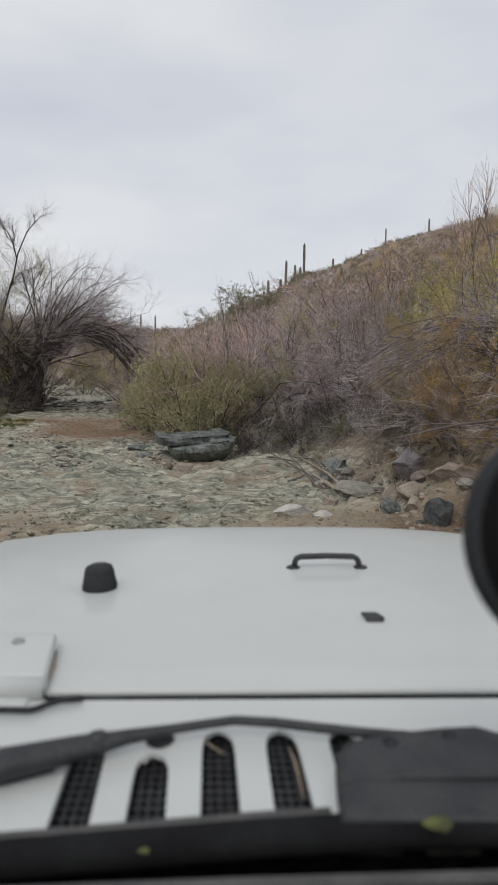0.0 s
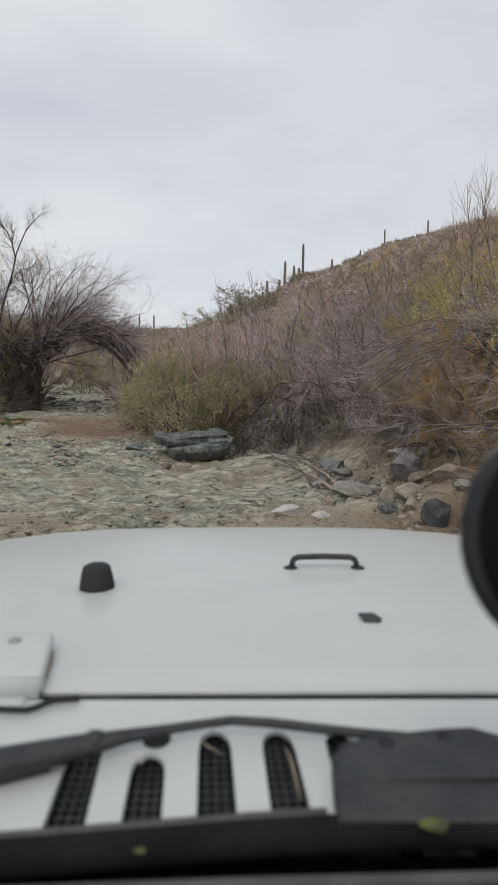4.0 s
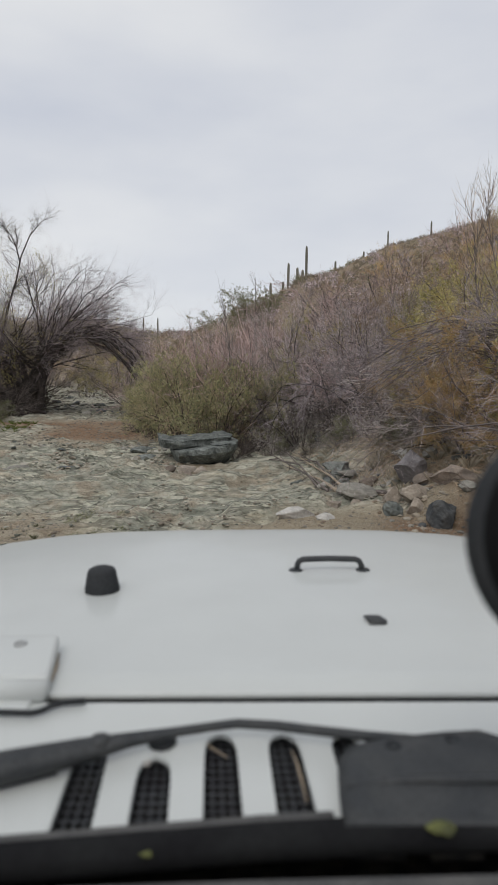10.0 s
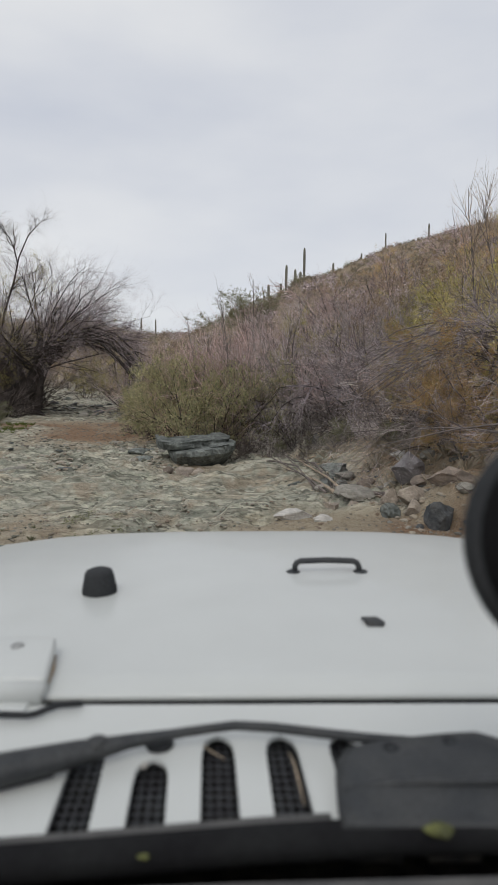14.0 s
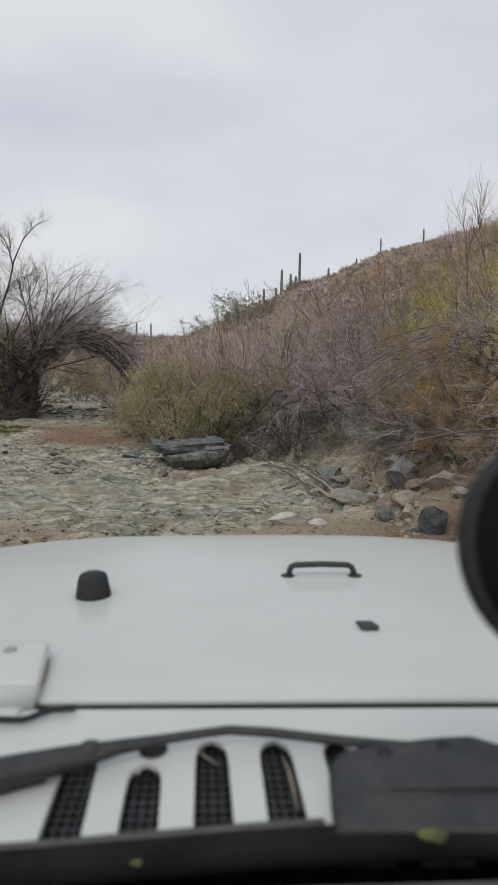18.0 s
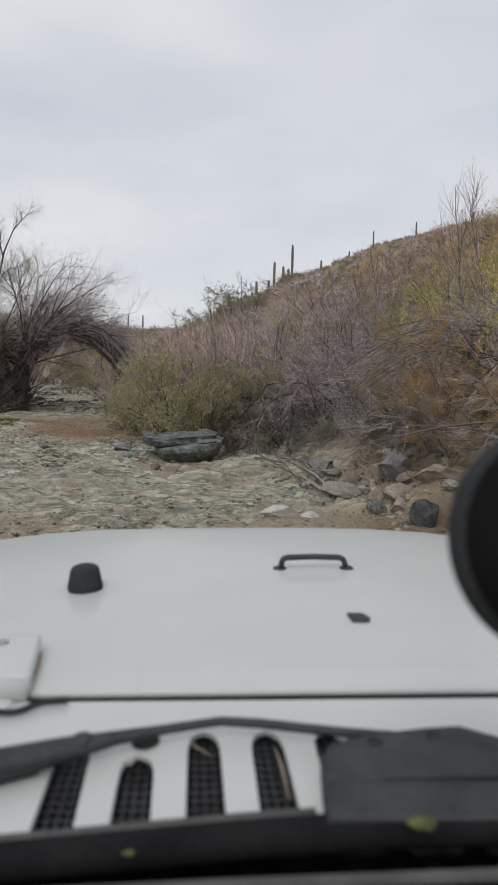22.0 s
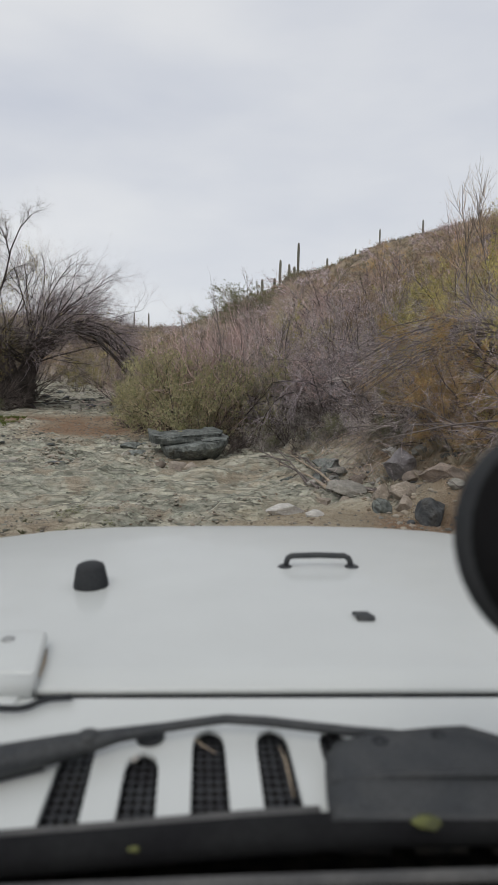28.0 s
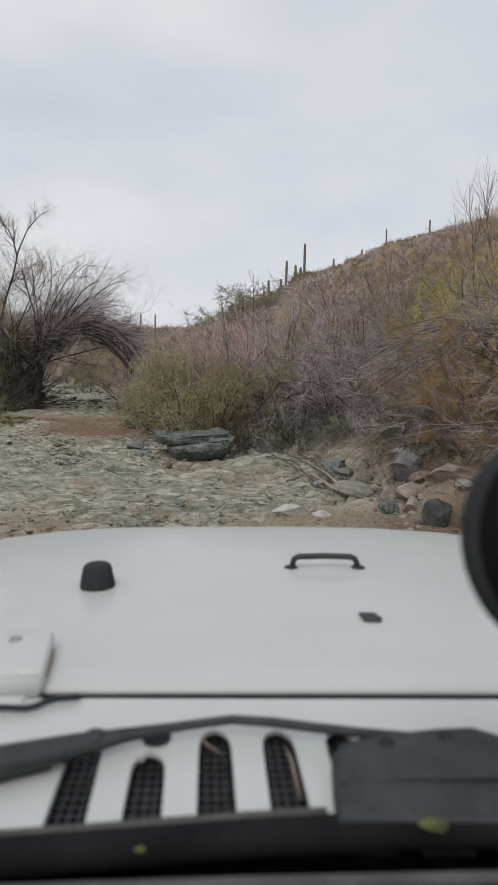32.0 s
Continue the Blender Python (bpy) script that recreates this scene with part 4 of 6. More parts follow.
def stone(name, seed, x, y, sx, sy, sz, mat, label, turn=0, sink=0.25, tilt=0, level=4, z=None):
    bm = rock_mesh(seed, sx, sy, sz, level=level)
    ob = part(name, bm, mat, None, label, False)
    ob.matrix_world = pose(x, y, (ground_z(x, y) if z is None else z) + sz * (1 - 2 * sink) * 0.6, tilt, 0, turn)
    return tagged(ob, category="rock")


# the split slab boulder
def slab(front, depth, z0, z1, seed, overhang, tilt):
    """A broken slab: front is its outline seen from above along the near edge, left to right; its face leans out over its foot."""
    bm = bmesh.new()
    rng = np.random.default_rng(seed)
    near = []
    for (ax, ay), (bx, by) in zip(front, front[1:]):
        near += [(ax + (bx - ax) * f, ay + (by - ay) * f + 0.012 * rng.normal()) for f in (0, 0.33, 0.66)]
    near.append(front[-1])
    back = [(x * 0.92 + 0.03 * rng.normal(), y + depth * (0.85 + 0.2 * rng.random())) for x, y in near[::-1]]
    line = near + back
    n, k = len(line), len(near)
    levels = [(0.0, overhang), (0.22, overhang * 0.62), (0.5, overhang * 0.28), (0.72, 0.02), (0.93, 0.0), (1.0, 0.025)]
    rings = []
    for f, back_off in levels:
        ring = []
        for i, (x, y) in enumerate(line):
            top = z1 + tilt[0] * x + tilt[1] * y
            inward = back_off if i < k else -back_off
            wear = 0.05 * round(2.4 * noise.noise(Vector((x * 2.6, f * 2.5, seed * 3.7)))) / 2.4 + 0.012 * rng.normal()
            ring.append(bm.verts.new((x * (1 - 0.55 * back_off * (f < 0.9)), y + inward + wear * (1 if i < k else -1), z0 + (top - z0) * f + 0.016 * noise.noise(Vector((x * 3.0, y * 3.0, seed + f))))))
        rings.append(ring)
    for a, b in zip(rings, rings[1:]):
        for i in range(n):
            j = (i + 1) % n
            bm.faces.new((a[i], a[j], b[j], b[i]))
    for i in range(k - 1):
        bm.faces.new((rings[-1][i], rings[-1][i + 1], rings[-1][n - 2 - i], rings[-1][n - 1 - i]))
        bm.faces.new((rings[0][i + 1], rings[0][i], rings[0][n - 1 - i], rings[0][n - 2 - i]))
    bmesh.ops.triangulate(bm, faces=bm.faces[:])
    return bm


boulder = thing("boulder", pose(0.90, 16.95, -0.07, 0, 0, 10) @ Matrix.Diagonal((0.86, 0.95, 1, 1)), "large grey-green slab boulder split into two layers", "boulder")
part("lower_slab", slab([(-0.70, -0.05), (-0.62, -0.34), (-0.30, -0.52), (0.10, -0.56), (0.50, -0.46), (0.80, -0.26), (0.94, 0.02)], 0.75, 0.0, 0.44, 2, 0.42, (0.10, 0.05)), STONE_GREEN, boulder, "", False)
part("upper_slab", slab([(-0.98, 0.08), (-0.90, -0.16), (-0.60, -0.28), (-0.15, -0.24), (0.35, -0.16), (0.72, -0.04), (0.82, 0.16)], 0.8, 0.40, 0.60, 5, 0.07, (0.02, 0.07)), STONE_GREEN, boulder, "", False)
part("wedge", slab([(0.18, -0.30), (0.30, -0.40), (0.62, -0.34), (0.84, -0.12), (0.86, 0.05)], 0.35, 0.36, 0.50, 8, 0.05, (0.04, 0.05)), STONE_GREEN, boulder, "", False)

named = [
    ("boulder", 74, 3.56, 11.5, 0.20, 0.18, 0.22, STONE_DARK, "dark blue-grey angular boulder at the wash edge", 20),
    ("boulder", 12, 4.0, 13.5, 0.36, 0.28, 0.27, STONE_MAUVE, "mauve-grey angular boulder on the stony bank", 50),
    ("boulder", 13, 4.02, 12.05, 0.29, 0.2, 0.15, STONE_BROWN, "tan flat-topped boulder on the stony bank", -15),
    ("rock", 14, 2.96, 12.86, 0.26, 0.18, 0.13, STONE_PALE, "flat pale grey rock at the wash edge", 10),
    ("rock", 15, 3.45, 12.85, 0.24, 0.17, 0.14, STONE_TAN, "pale tan rounded rock at the wash edge", 70),
    ("rock", 16, 3.18, 12.15, 0.15, 0.12, 0.12, STONE_GREEN, "small blue-green rock at the wash edge", 0),
    ("rock", 17, 1.95, 12.2, 0.30, 0.15, 0.075, STONE_WHITE, "low whitish quartz outcrop in the wash", 15),
    ("rock", 18, 2.28, 12.08, 0.15, 0.10, 0.05, STONE_WHITE, "low whitish quartz outcrop in the wash", 40),
    ("rock", 19, 0.55, 16.15, 0.19, 0.15, 0.13, STONE_TAN, "rounded tan rock before the slab boulder", 5),
    ("rock", 20, 0.28, 15.75, 0.10, 0.09, 0.09, STONE_BROWN, "small brownish rock before the slab boulder", 30),
    ("rock", 21, 0.60, 15.75, 0.12, 0.10, 0.08, STONE_BROWN, "small brownish rock before the slab boulder", 80),
    ("rock", 40, 0.86, 16.1, 0.19, 0.14, 0.12, STONE_TAN, "tan rock before the slab boulder", 20),
    ("rock", 43, 4.4, 14.7, 0.20, 0.14, 0.06, STONE_WHITE, "flat whitish rock on the stony bank", 35),
    ("rock", 44, 4.12, 14.1, 0.17, 0.12, 0.06, STONE_PALE, "flat pale rock on the stony bank", -30),
    ("rock", 45, 2.91, 14.4, 0.13, 0.12, 0.08, STONE_PALE, "pale angular rock beside driftwood", 15),
    ("rock", 46, 3.56, 12.2, 0.2, 0.14, 0.12, STONE_TAN, "pinkish brown rock at the wash edge", 5),
    ("rock", 47, 3.22, 14.45, 0.15, 0.11, 0.06, STONE_GREEN, "flat grey-green rock beside driftwood", 25),
    ("boulder", 48, 4.5, 11.55, 0.22, 0.18, 0.17, STONE_BROWN, "brown boulder at the foot of the brush", 70),
    ("rock", 49, -3.3, 7.4, 0.22, 0.15, 0.09, STONE_PALE, "pale tan rock on the rubble bank", 30),
    ("rock", 50, -2.2, 6.6, 0.16, 0.12, 0.08, STONE_PALE, "pale tan rock on the rubble bank", 80),
    ("rock", 23, -2.60, 16.35, 0.30, 0.22, 0.08, STONE_PALE, "flat pale slab of rock in the wash", 8),
    ("rock", 24, -1.80, 16.9, 0.24, 0.16, 0.10, STONE_DARK, "dark flat rock in the wash", 12),
    ("rock", 25, -0.15, 17.6, 0.26, 0.18, 0.10, STONE_GREEN, "grey-green rock beside the slab boulder", 0),
    ("rock", 26, -0.35, 18.2, 0.30, 0.2, 0.09, STONE_GREEN, "grey-green rock beside the slab boulder", 60),
    ("boulder", 27, -2.05, 10.35, 0.28, 0.18, 0.13, STONE_PALE, "pale grey boulder on the rubble bank", 0),
    ("rock", 28, -0.02, 9.2, 0.20, 0.09, 0.06, STONE_BROWN, "rusty brown rock lying on gravel", 25),
    ("rock", 29, 0.15, 8.75, 0.17, 0.08, 0.05, STONE_BROWN, "rusty brown rock lying on gravel", -30),
    ("rock", 30, 3.45, 6.9, 0.24, 0.18, 0.12, STONE_PALE, "pale squared rock beside the gravel track", 10),
    ("boulder", 31, 4.45, 9.3, 0.30, 0.2, 0.12, STONE_DARK, "dark flat boulder in red soil", 0),
    ("rock", 32, 4.35, 7.95, 0.24, 0.18, 0.13, STONE_BROWN, "tan rock in red soil", 10),
    ("rock", 33, 4.75, 8.2, 0.17, 0.13, 0.12, STONE_WHITE, "whitish rock at the foot of the brush", 45),
    ("rock", 34, 4.9, 16.2, 0.16, 0.14, 0.12, STONE_BROWN, "brown rock at the foot of the brush", 0),
    ("boulder", 35, 3.5, 17.4, 0.14, 0.13, 0.22, STONE_DARK, "dark upright boulder at the foot of the brush", 30),
    ("rock", 36, 5.1, 14.3, 0.16, 0.13, 0.1, STONE_BROWN, "brown rock on the stony bank", 30),
    ("rock", 60, 3.75, 13.65, 0.17, 0.13, 0.1, STONE_PALE, "pale grey rock on the stony bank", 20),
    ("rock", 61, 3.3, 13.6, 0.15, 0.11, 0.08, STONE_GREEN, "grey-green rock beside driftwood", 80),
    ("rock", 62, 2.72, 13.75, 0.12, 0.1, 0.08, STONE_PALE, "small pale rock beside driftwood", 10),
    ("rock", 63, 3.92, 12.85, 0.17, 0.13, 0.11, STONE_BROWN, "brown rock wedged between boulders", 60),
    ("rock", 64, 2.86, 12.62, 0.1, 0.08, 0.06, STONE_TAN, "small pinkish rock before driftwood", 0),
    ("rock", 65, 4.55, 14.0, 0.18, 0.13, 0.09, STONE_PALE, "pale flat rock on the stony bank", 40),
    ("rock", 66, 3.55, 14.2, 0.12, 0.1, 0.08, STONE_BROWN, "rusty brown rock on the stony bank", 15),
    ("rock", 67, 3.72, 14.35, 0.1, 0.09, 0.07, STONE_BROWN, "rusty brown rock on the stony bank", 55),
    ("rock", 68, 2.45, 14.6, 0.16, 0.1, 0.06, STONE_GREEN, "flat grey-green rock on bedrock", 25),
    ("rock", 69, 2.2, 15.1, 0.14, 0.1, 0.06, STONE_PALE, "flat pale rock on bedrock", 65),
    ("rock", 70, 4.75, 12.3, 0.2, 0.15, 0.13, STONE_TAN, "tan rock at the foot of the brush", 35),
    ("rock", 71, 3.98, 11.75, 0.13, 0.1, 0.09, STONE_PALE, "pale rock at the wash edge", 45),
    ("rock", 72, -0.1, 18.6, 0.16, 0.11, 0.07, STONE_GREEN, "dark grey-green rock beside the slab boulder", 10),
    ("rock", 73, 0.15, 18.2, 0.12, 0.1, 0.06, STONE_PALE, "pale rock beside the slab boulder", 50),
    ("rock", 37, 2.9, 14.2, 0.22, 0.16, 0.12, STONE_GREEN, "grey-green rock among driftwood", 60),
    ("rock", 38, 3.2, 14.7, 0.26, 0.2, 0.13, STONE_GREEN, "grey-green rock among driftwood", 0),
    ("rock", 75, 3.46, 12.02, 0.12, 0.09, 0.11, STONE_TAN, "pale pinkish rock at the wash edge", 20),
    ("rock", 76, 3.68, 12.6, 0.22, 0.15, 0.09, STONE_BROWN, "pinkish brown rock below the mauve boulder", 40),
    ("rock", 77, 2.52, 12.55, 0.13, 0.09, 0.07, STONE_TAN, "small pinkish rock before driftwood", 10),
    ("rock", 78, 3.33, 14.55, 0.20, 0.12, 0.06, STONE_PALE, "flat pale rock on the stony bank", 5),
    ("rock", 79, 4.45, 14.9, 0.20, 0.12, 0.07, STONE_WHITE, "flat whitish rock on the stony bank", 15),
    ("boulder", 39, -5.6, 15.4, 0.35, 0.28, 0.22, STONE_PALE, "pale boulder at the foot of the soil bank", 15),
]
for name, seed, x, y, sx, sy, sz, mat, label, turn in named:
    stone(name, seed, x, y, sx, sy, sz, mat, label, turn)

# loose rocks of the banks, out of a few shapes
rng = np.random.default_rng(42)
shapes = {}
for mat, word in ((STONE_PALE, "pale grey"), (STONE_GREEN, "grey-green"), (STONE_BROWN, "brown"), (STONE_DARK, "dark grey")):
    shapes[word] = []
    for k in range(3):
        bm = rock_mesh(100 + 7 * k + len(word), 1.0, 0.75, 0.5, 8, 0.1, 2)
        me = bpy.data.meshes.new("rock")
        bm.to_mesh(me)
        bm.free()
        me.materials.append(mat)
        shapes[word].append(me)
zones = [("stony bank", 90, (3.3, 5.8), (11.2, 17.5), (0.03, 0.12), ["pale grey", "grey-green", "brown", "dark grey"]),
         ("rubble bank", 60, (-4.6, -1.3), (6.4, 11.2), (0.035, 0.12), ["pale grey", "grey-green", "grey-green", "dark grey"]),
         ("wash bed", 46, (-3.8, 0.3), (18.6, 20.8), (0.04, 0.12), ["pale grey", "grey-green", "pale grey"]),
         ("far rocky track", 70, (-8.0, -2.6), (28.5, 41), (0.08, 0.26), ["pale grey", "grey-green", "pale grey", "dark grey"]),
         ("soil bank", 24, (-8.5, -4.6), (18.5, 24.5), (0.04, 0.12), ["pale grey", "brown"])]
for where, count, xr, yr, sr, words in zones:
    for _ in range(count):
        x, y = rng.uniform(*xr), rng.uniform(*yr)
        if where == "far rocky track":
            x = float(track_x(y)) + rng.normal(0.2, 1.3)
        s = sr[0] + (sr[1] - sr[0]) * rng.random() ** 2
        word = words[rng.integers(len(words))]
        ob = new("rock", shapes[word][rng.integers(3)])
        ob.matrix_world = pose(x, y, ground_z(x, y) + s * 0.12, rng.normal(0, 9), rng.normal(0, 9), rng.uniform(0, 360)) @ Matrix.Diagonal((s, s, s * rng.uniform(0.6, 1.1), 1))
        tagged(ob, f"small {word} rock lying on the {where}", "rock", f"rocks on the {where}")


def scatter_stones(name, label, mat, places, sizes, flat, seed, jag=0.16):
    """Many loose stones in one mesh."""
    r = np.random.default_rng(seed)
    base = bmesh.new()
    bmesh.ops.create_icosphere(base, subdivisions=1, radius=1.0)
    ico = np.array([v.co for v in base.verts])
    tri = np.array([[v.index for v in f.verts] for f in base.faces])
    base.free()
    n = len(places)
    z = height(places[:, 0], places[:, 1])
    jit = 1 + r.normal(0, jag, (n, len(ico), 1))
    v = ico[None] * jit * (sizes[:, None] * np.stack([np.ones(n), 0.55 + 0.4 * r.random(n), flat * (0.6 + 0.7 * r.random(n))], -1))[:, None]
    a = r.uniform(0, 6.28, n)
    c, s = np.cos(a)[:, None], np.sin(a)[:, None]
    v = np.stack([v[..., 0] * c - v[..., 1] * s, v[..., 0] * s + v[..., 1] * c, v[..., 2]], -1)
    v += np.stack([places[:, 0], places[:, 1], z + sizes * 0.1], -1)[:, None]
    f = tri[None] + (np.arange(n) * len(ico))[:, None, None]
    return tagged(mesh_object(name, v.reshape(-1, 3), f.reshape(-1, 3), mat, None, label), category="stones", kind="stuff")


rng = np.random.default_rng(7)
pl = np.stack([rng.uniform(-3.0, 4.0, 9000), rng.uniform(5.5, 13.0, 9000)], -1)
scatter_stones("gravel", "loose tan and grey gravel on the wash floor", PEBBLE, pl, 0.006 + 0.022 * rng.random(9000) ** 6 + 0.003, 0.6, 1)
pl = np.stack([rng.uniform(-6.5, 4.0, 22000), rng.uniform(9.5, 19.0, 22000)], -1)
pl = pl[(octaves(pl[:, 0] * 0.9, pl[:, 1] * 1.6, 3, 12) > 0.44) & (bank_masks(pl[:, 0], pl[:, 1])[0] > 0.4)][:9500]
scatter_stones("bedrock_rubble", "broken chips of grey-green bedrock", CHIP, pl, 0.008 + 0.035 * rng.random(len(pl)) ** 6, 0.35, 2, 0.2)
pl = np.stack([rng.uniform(-8.5, 0.6, 20000), rng.uniform(3.0, 14.0, 20000)], -1)
fade = smooth(-8.5, -4.0, pl[:, 0]) * smooth(3.0, 6.0, pl[:, 1]) * smooth(14.0, 11.0, pl[:, 1])
pl = pl[rng.random(20000) < fade * (0.08 + 0.92 * smooth(0.2, 0.7, bank_masks(pl[:, 0], pl[:, 1])[0]))]
scatter_stones("rubble_slope", "broken grey-green rubble covering the low bank", CHIP, pl, 0.008 + 0.045 * rng.random(len(pl)) ** 7, 0.5, 9, 0.2)
pl = np.stack([rng.uniform(3.0, 6.0, 5000), rng.uniform(10.8, 18.0, 5000)], -1)
scatter_stones("bank_rubble", "small mixed rubble on the wash banks", PEBBLE, pl, 0.010 + 0.05 * rng.random(5000) ** 5, 0.55, 3, 0.2)
pl = np.stack([rng.uniform(-9.0, -3.0, 3500), rng.uniform(17.0, 24.5, 3500)], -1)
scatter_stones("soil_bank_stones", "small stones and clods on the red soil bank", PEBBLE, pl, 0.008 + 0.05 * rng.random(3500) ** 5, 0.55, 13, 0.2)
yy = rng.uniform(16.0, 20.8, 2000)
pl = np.stack([track_x(yy) + np.where(rng.random(2000) < 0.5, -1.08, 0.72) + rng.normal(0, 0.24, 2000) + 0.15 * np.sin(2.1 * yy), yy], -1)
scatter_stones("track_side_stones", "strips of broken grey stones beside the wheel tracks", CHIP, pl, 0.014 + 0.075 * rng.random(2000) ** 3, 0.5, 8, 0.28)
yy = rng.uniform(17, 29, 5000)
pl = np.stack([track_x(yy) + rng.normal(0, 1.7, 5000), yy], -1)
scatter_stones("track_gravel", "reddish gravel and small stones on the track", PEBBLE, pl, 0.008 + 0.04 * rng.random(5000) ** 4, 0.55, 4)
yy = rng.uniform(28, 46, 3500)
pl = np.stack([track_x(yy) + rng.normal(0, 1.7, 3500), yy], -1)
scatter_stones("far_rubble", "grey broken rock on the rising track", CHIP, pl, 0.02 + 0.10 * rng.random(3500) ** 3, 0.35, 5)

# ---------------------------------------------------------------- trees
def tree(name, label, at, trunks, limbs, seed, twig_mat, outer_mat, bark, branch_n=7, twig_n=5, fine_n=3, branch_len=1.2, twig_len=0.55, fine_len=0.3, droop=-0.15, up=0.2, leaf_mat=None, leaves=0, leaf_size=0.05, leaf_zone=(0, 99), slim=0.35):
    """A tree out of trunks (points, thick end, thin end) and limbs (polyline, thick end, thin end)."""
    rng = np.random.default_rng(seed)
    ob = thing(name, pose(*at), label, "tree")
    for k, (pts, a, b) in enumerate(trunks):
        pts = [Vector(p) for p in pts]
        dense = [pts[i].lerp(pts[i + 1], f) + Vector(rng.normal(0, 0.10 * a, 3)) for i in range(len(pts) - 1) for f in (0, 0.34, 0.67)] + [pts[-1]]
        n = len(dense)
        rad = [(a + (b - a) * (i / (n - 1)) ** 0.8) * (1 + 0.10 * math.sin(2.7 * i + k)) for i in range(n)]
        rad[0] *= 1.3
        part("trunk", tube(dense, rad, 12), bark, ob)
    for pts, a, b in limbs:
        part("limb", tube(pts, [a + (b - a) * (i / (len(pts) - 1)) for i in range(len(pts))], 7), bark, ob)
    br = []
    for l in limbs:
        br += offshoots(rng, l, branch_n, 0.15, 1.0, 0.6, branch_len, 7, 0.12, droop, 0.014, up)
    sub = []
    for b in br:
        sub += offshoots(rng, b, 3, 0.1, 0.95, 0.6, branch_len * 0.5, 5, 0.14, droop, 0.009, up * 0.5)
    inner, outer = [], []
    for b in br + sub:
        inner += offshoots(rng, b, twig_n, 0.05, 1.0, 0.65, twig_len, 4, 0.15, droop, 0.0066, 0.05)
    for b in inner:
        outer += offshoots(rng, b, fine_n, 0.1, 1.0, 0.7, fine_len, 3, 0.25, 3 * droop, 0.0044, 0.0)
    tagged(mesh_object("branchwork", *tubes(br + sub, 4), bark, ob), kind="stuff")
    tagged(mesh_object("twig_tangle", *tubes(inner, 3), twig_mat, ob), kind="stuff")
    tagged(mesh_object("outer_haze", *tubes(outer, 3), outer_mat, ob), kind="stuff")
    if leaf_mat:
        bearing = [p for p in inner + outer if leaf_zone[0] <= p[0][-1][2] <= leaf_zone[1]]
        tagged(mesh_object("foliage", *leaf_cloud(rng, bearing, leaves, leaf_size, slim, 0.03), leaf_mat, ob), kind="stuff")
    return ob


def spray(rng, at, n, spread, length, start_r, lift, toward=(0, 0, 1), wander=0.10):
    """Limbs that fan out from a fork."""
    out = []
    for i in range(n):
        a = 2 * math.pi * (i + rng.random() * 0.7) / n
        s = spread * (0.3 + 0.9 * rng.random())
        way = np.array(toward, float) + (s * math.cos(a), 0.8 * s * math.sin(a), 0)
        out.append((bend(rng, np.array(at) + rng.normal(0, 0.05, 3), way, length * (0.72 + 0.32 * rng.random()), 9, wander, lift), start_r * (0.7 + 0.5 * rng.random()), 0.0035))
    return out


def through_points(pts, a, b, k=3):
    pts = [np.array(p, float) for p in pts]
    dense = [pts[i] + (pts[i + 1] - pts[i]) * f / k for i in range(len(pts) - 1) for f in range(k)] + [pts[-1]]
    return np.array(dense), a, b


zt = ground_z(-5.5, 28.6)
rng = np.random.default_rng(55)
limbs = spray(rng, (-0.55, 0.05, 1.25), 11, 1.1, 3.3, 0.026, -0.14, wander=0.15) + spray(rng, (0.33, 0.0, 1.35), 15, 1.1, 3.9, 0.027, -0.13, wander=0.15) + spray(rng, (0.5, 0.05, 1.9), 12, 0.8, 3.4, 0.032, -0.20, (0.75, 0, 1))
for k in range(15):
    y = -0.95 + 0.135 * k
    z = rng.normal(0, 0.16)
    x = rng.normal(0, 0.15)
    limbs.append(through_points([(0.3, 0.3 * y, 1.25), (0.7 + x, 0.5 * y, 1.85 + z), (1.25 + x, 0.75 * y, 2.32 + z), (1.95 + x, y, 2.5 + z), (2.6 + x, y, 2.3 + z), (3.1 + x, y, 1.85 + z), (3.5 + x, y, 1.25 + z)], 0.06, 0.014))
for k in range(11):
    y = -0.95 + 0.19 * k
    limbs.append(through_points([(-0.5, 0.2 * y, 1.1), (-1.1, 0.5 * y, 1.7), (-1.8, y, 1.75 + 0.07 * k), (-2.5, y, 1.45)], 0.04, 0.008))
arch_tree = tree("arching_tree", "bare dark-trunked mesquite tree arching over the track", (-5.5, 28.6, zt - 0.1), [
    ([(-0.08, 0, -0.05), (-0.14, 0, 0.3), (-0.34, 0.03, 0.75), (-0.62, 0.06, 1.3), (-0.8, 0.1, 1.9)], 0.40, 0.11),
    ([(0.14, 0.02, -0.05), (0.2, 0, 0.5), (0.3, 0, 1.1), (0.42, 0.05, 1.8), (0.55, 0.08, 2.6)], 0.44, 0.08),
    ([(0.02, -0.14, -0.05), (0.05, -0.14, 0.5), (-0.02, -0.1, 1.1), (-0.12, -0.06, 1.9), (-0.16, 0, 2.7)], 0.24, 0.04),
    ([(0.3, -0.05, -0.05), (0.36, -0.06, 0.5), (0.5, -0.05, 1.1), (0.8, -0.05, 1.75), (1.2, -0.05, 2.2)], 0.18, 0.05),
], limbs, 5, TWIG_MAUVE, TWIG_PURPLE, BARK, 6, 4, 3, 1.15, 0.6, 0.6, -0.14, 0.14, LEAF_YELLOW, 1500, 0.06, (1.4, 3.0))
arch_tree.scale = (1.3, 1.3, 1.3)

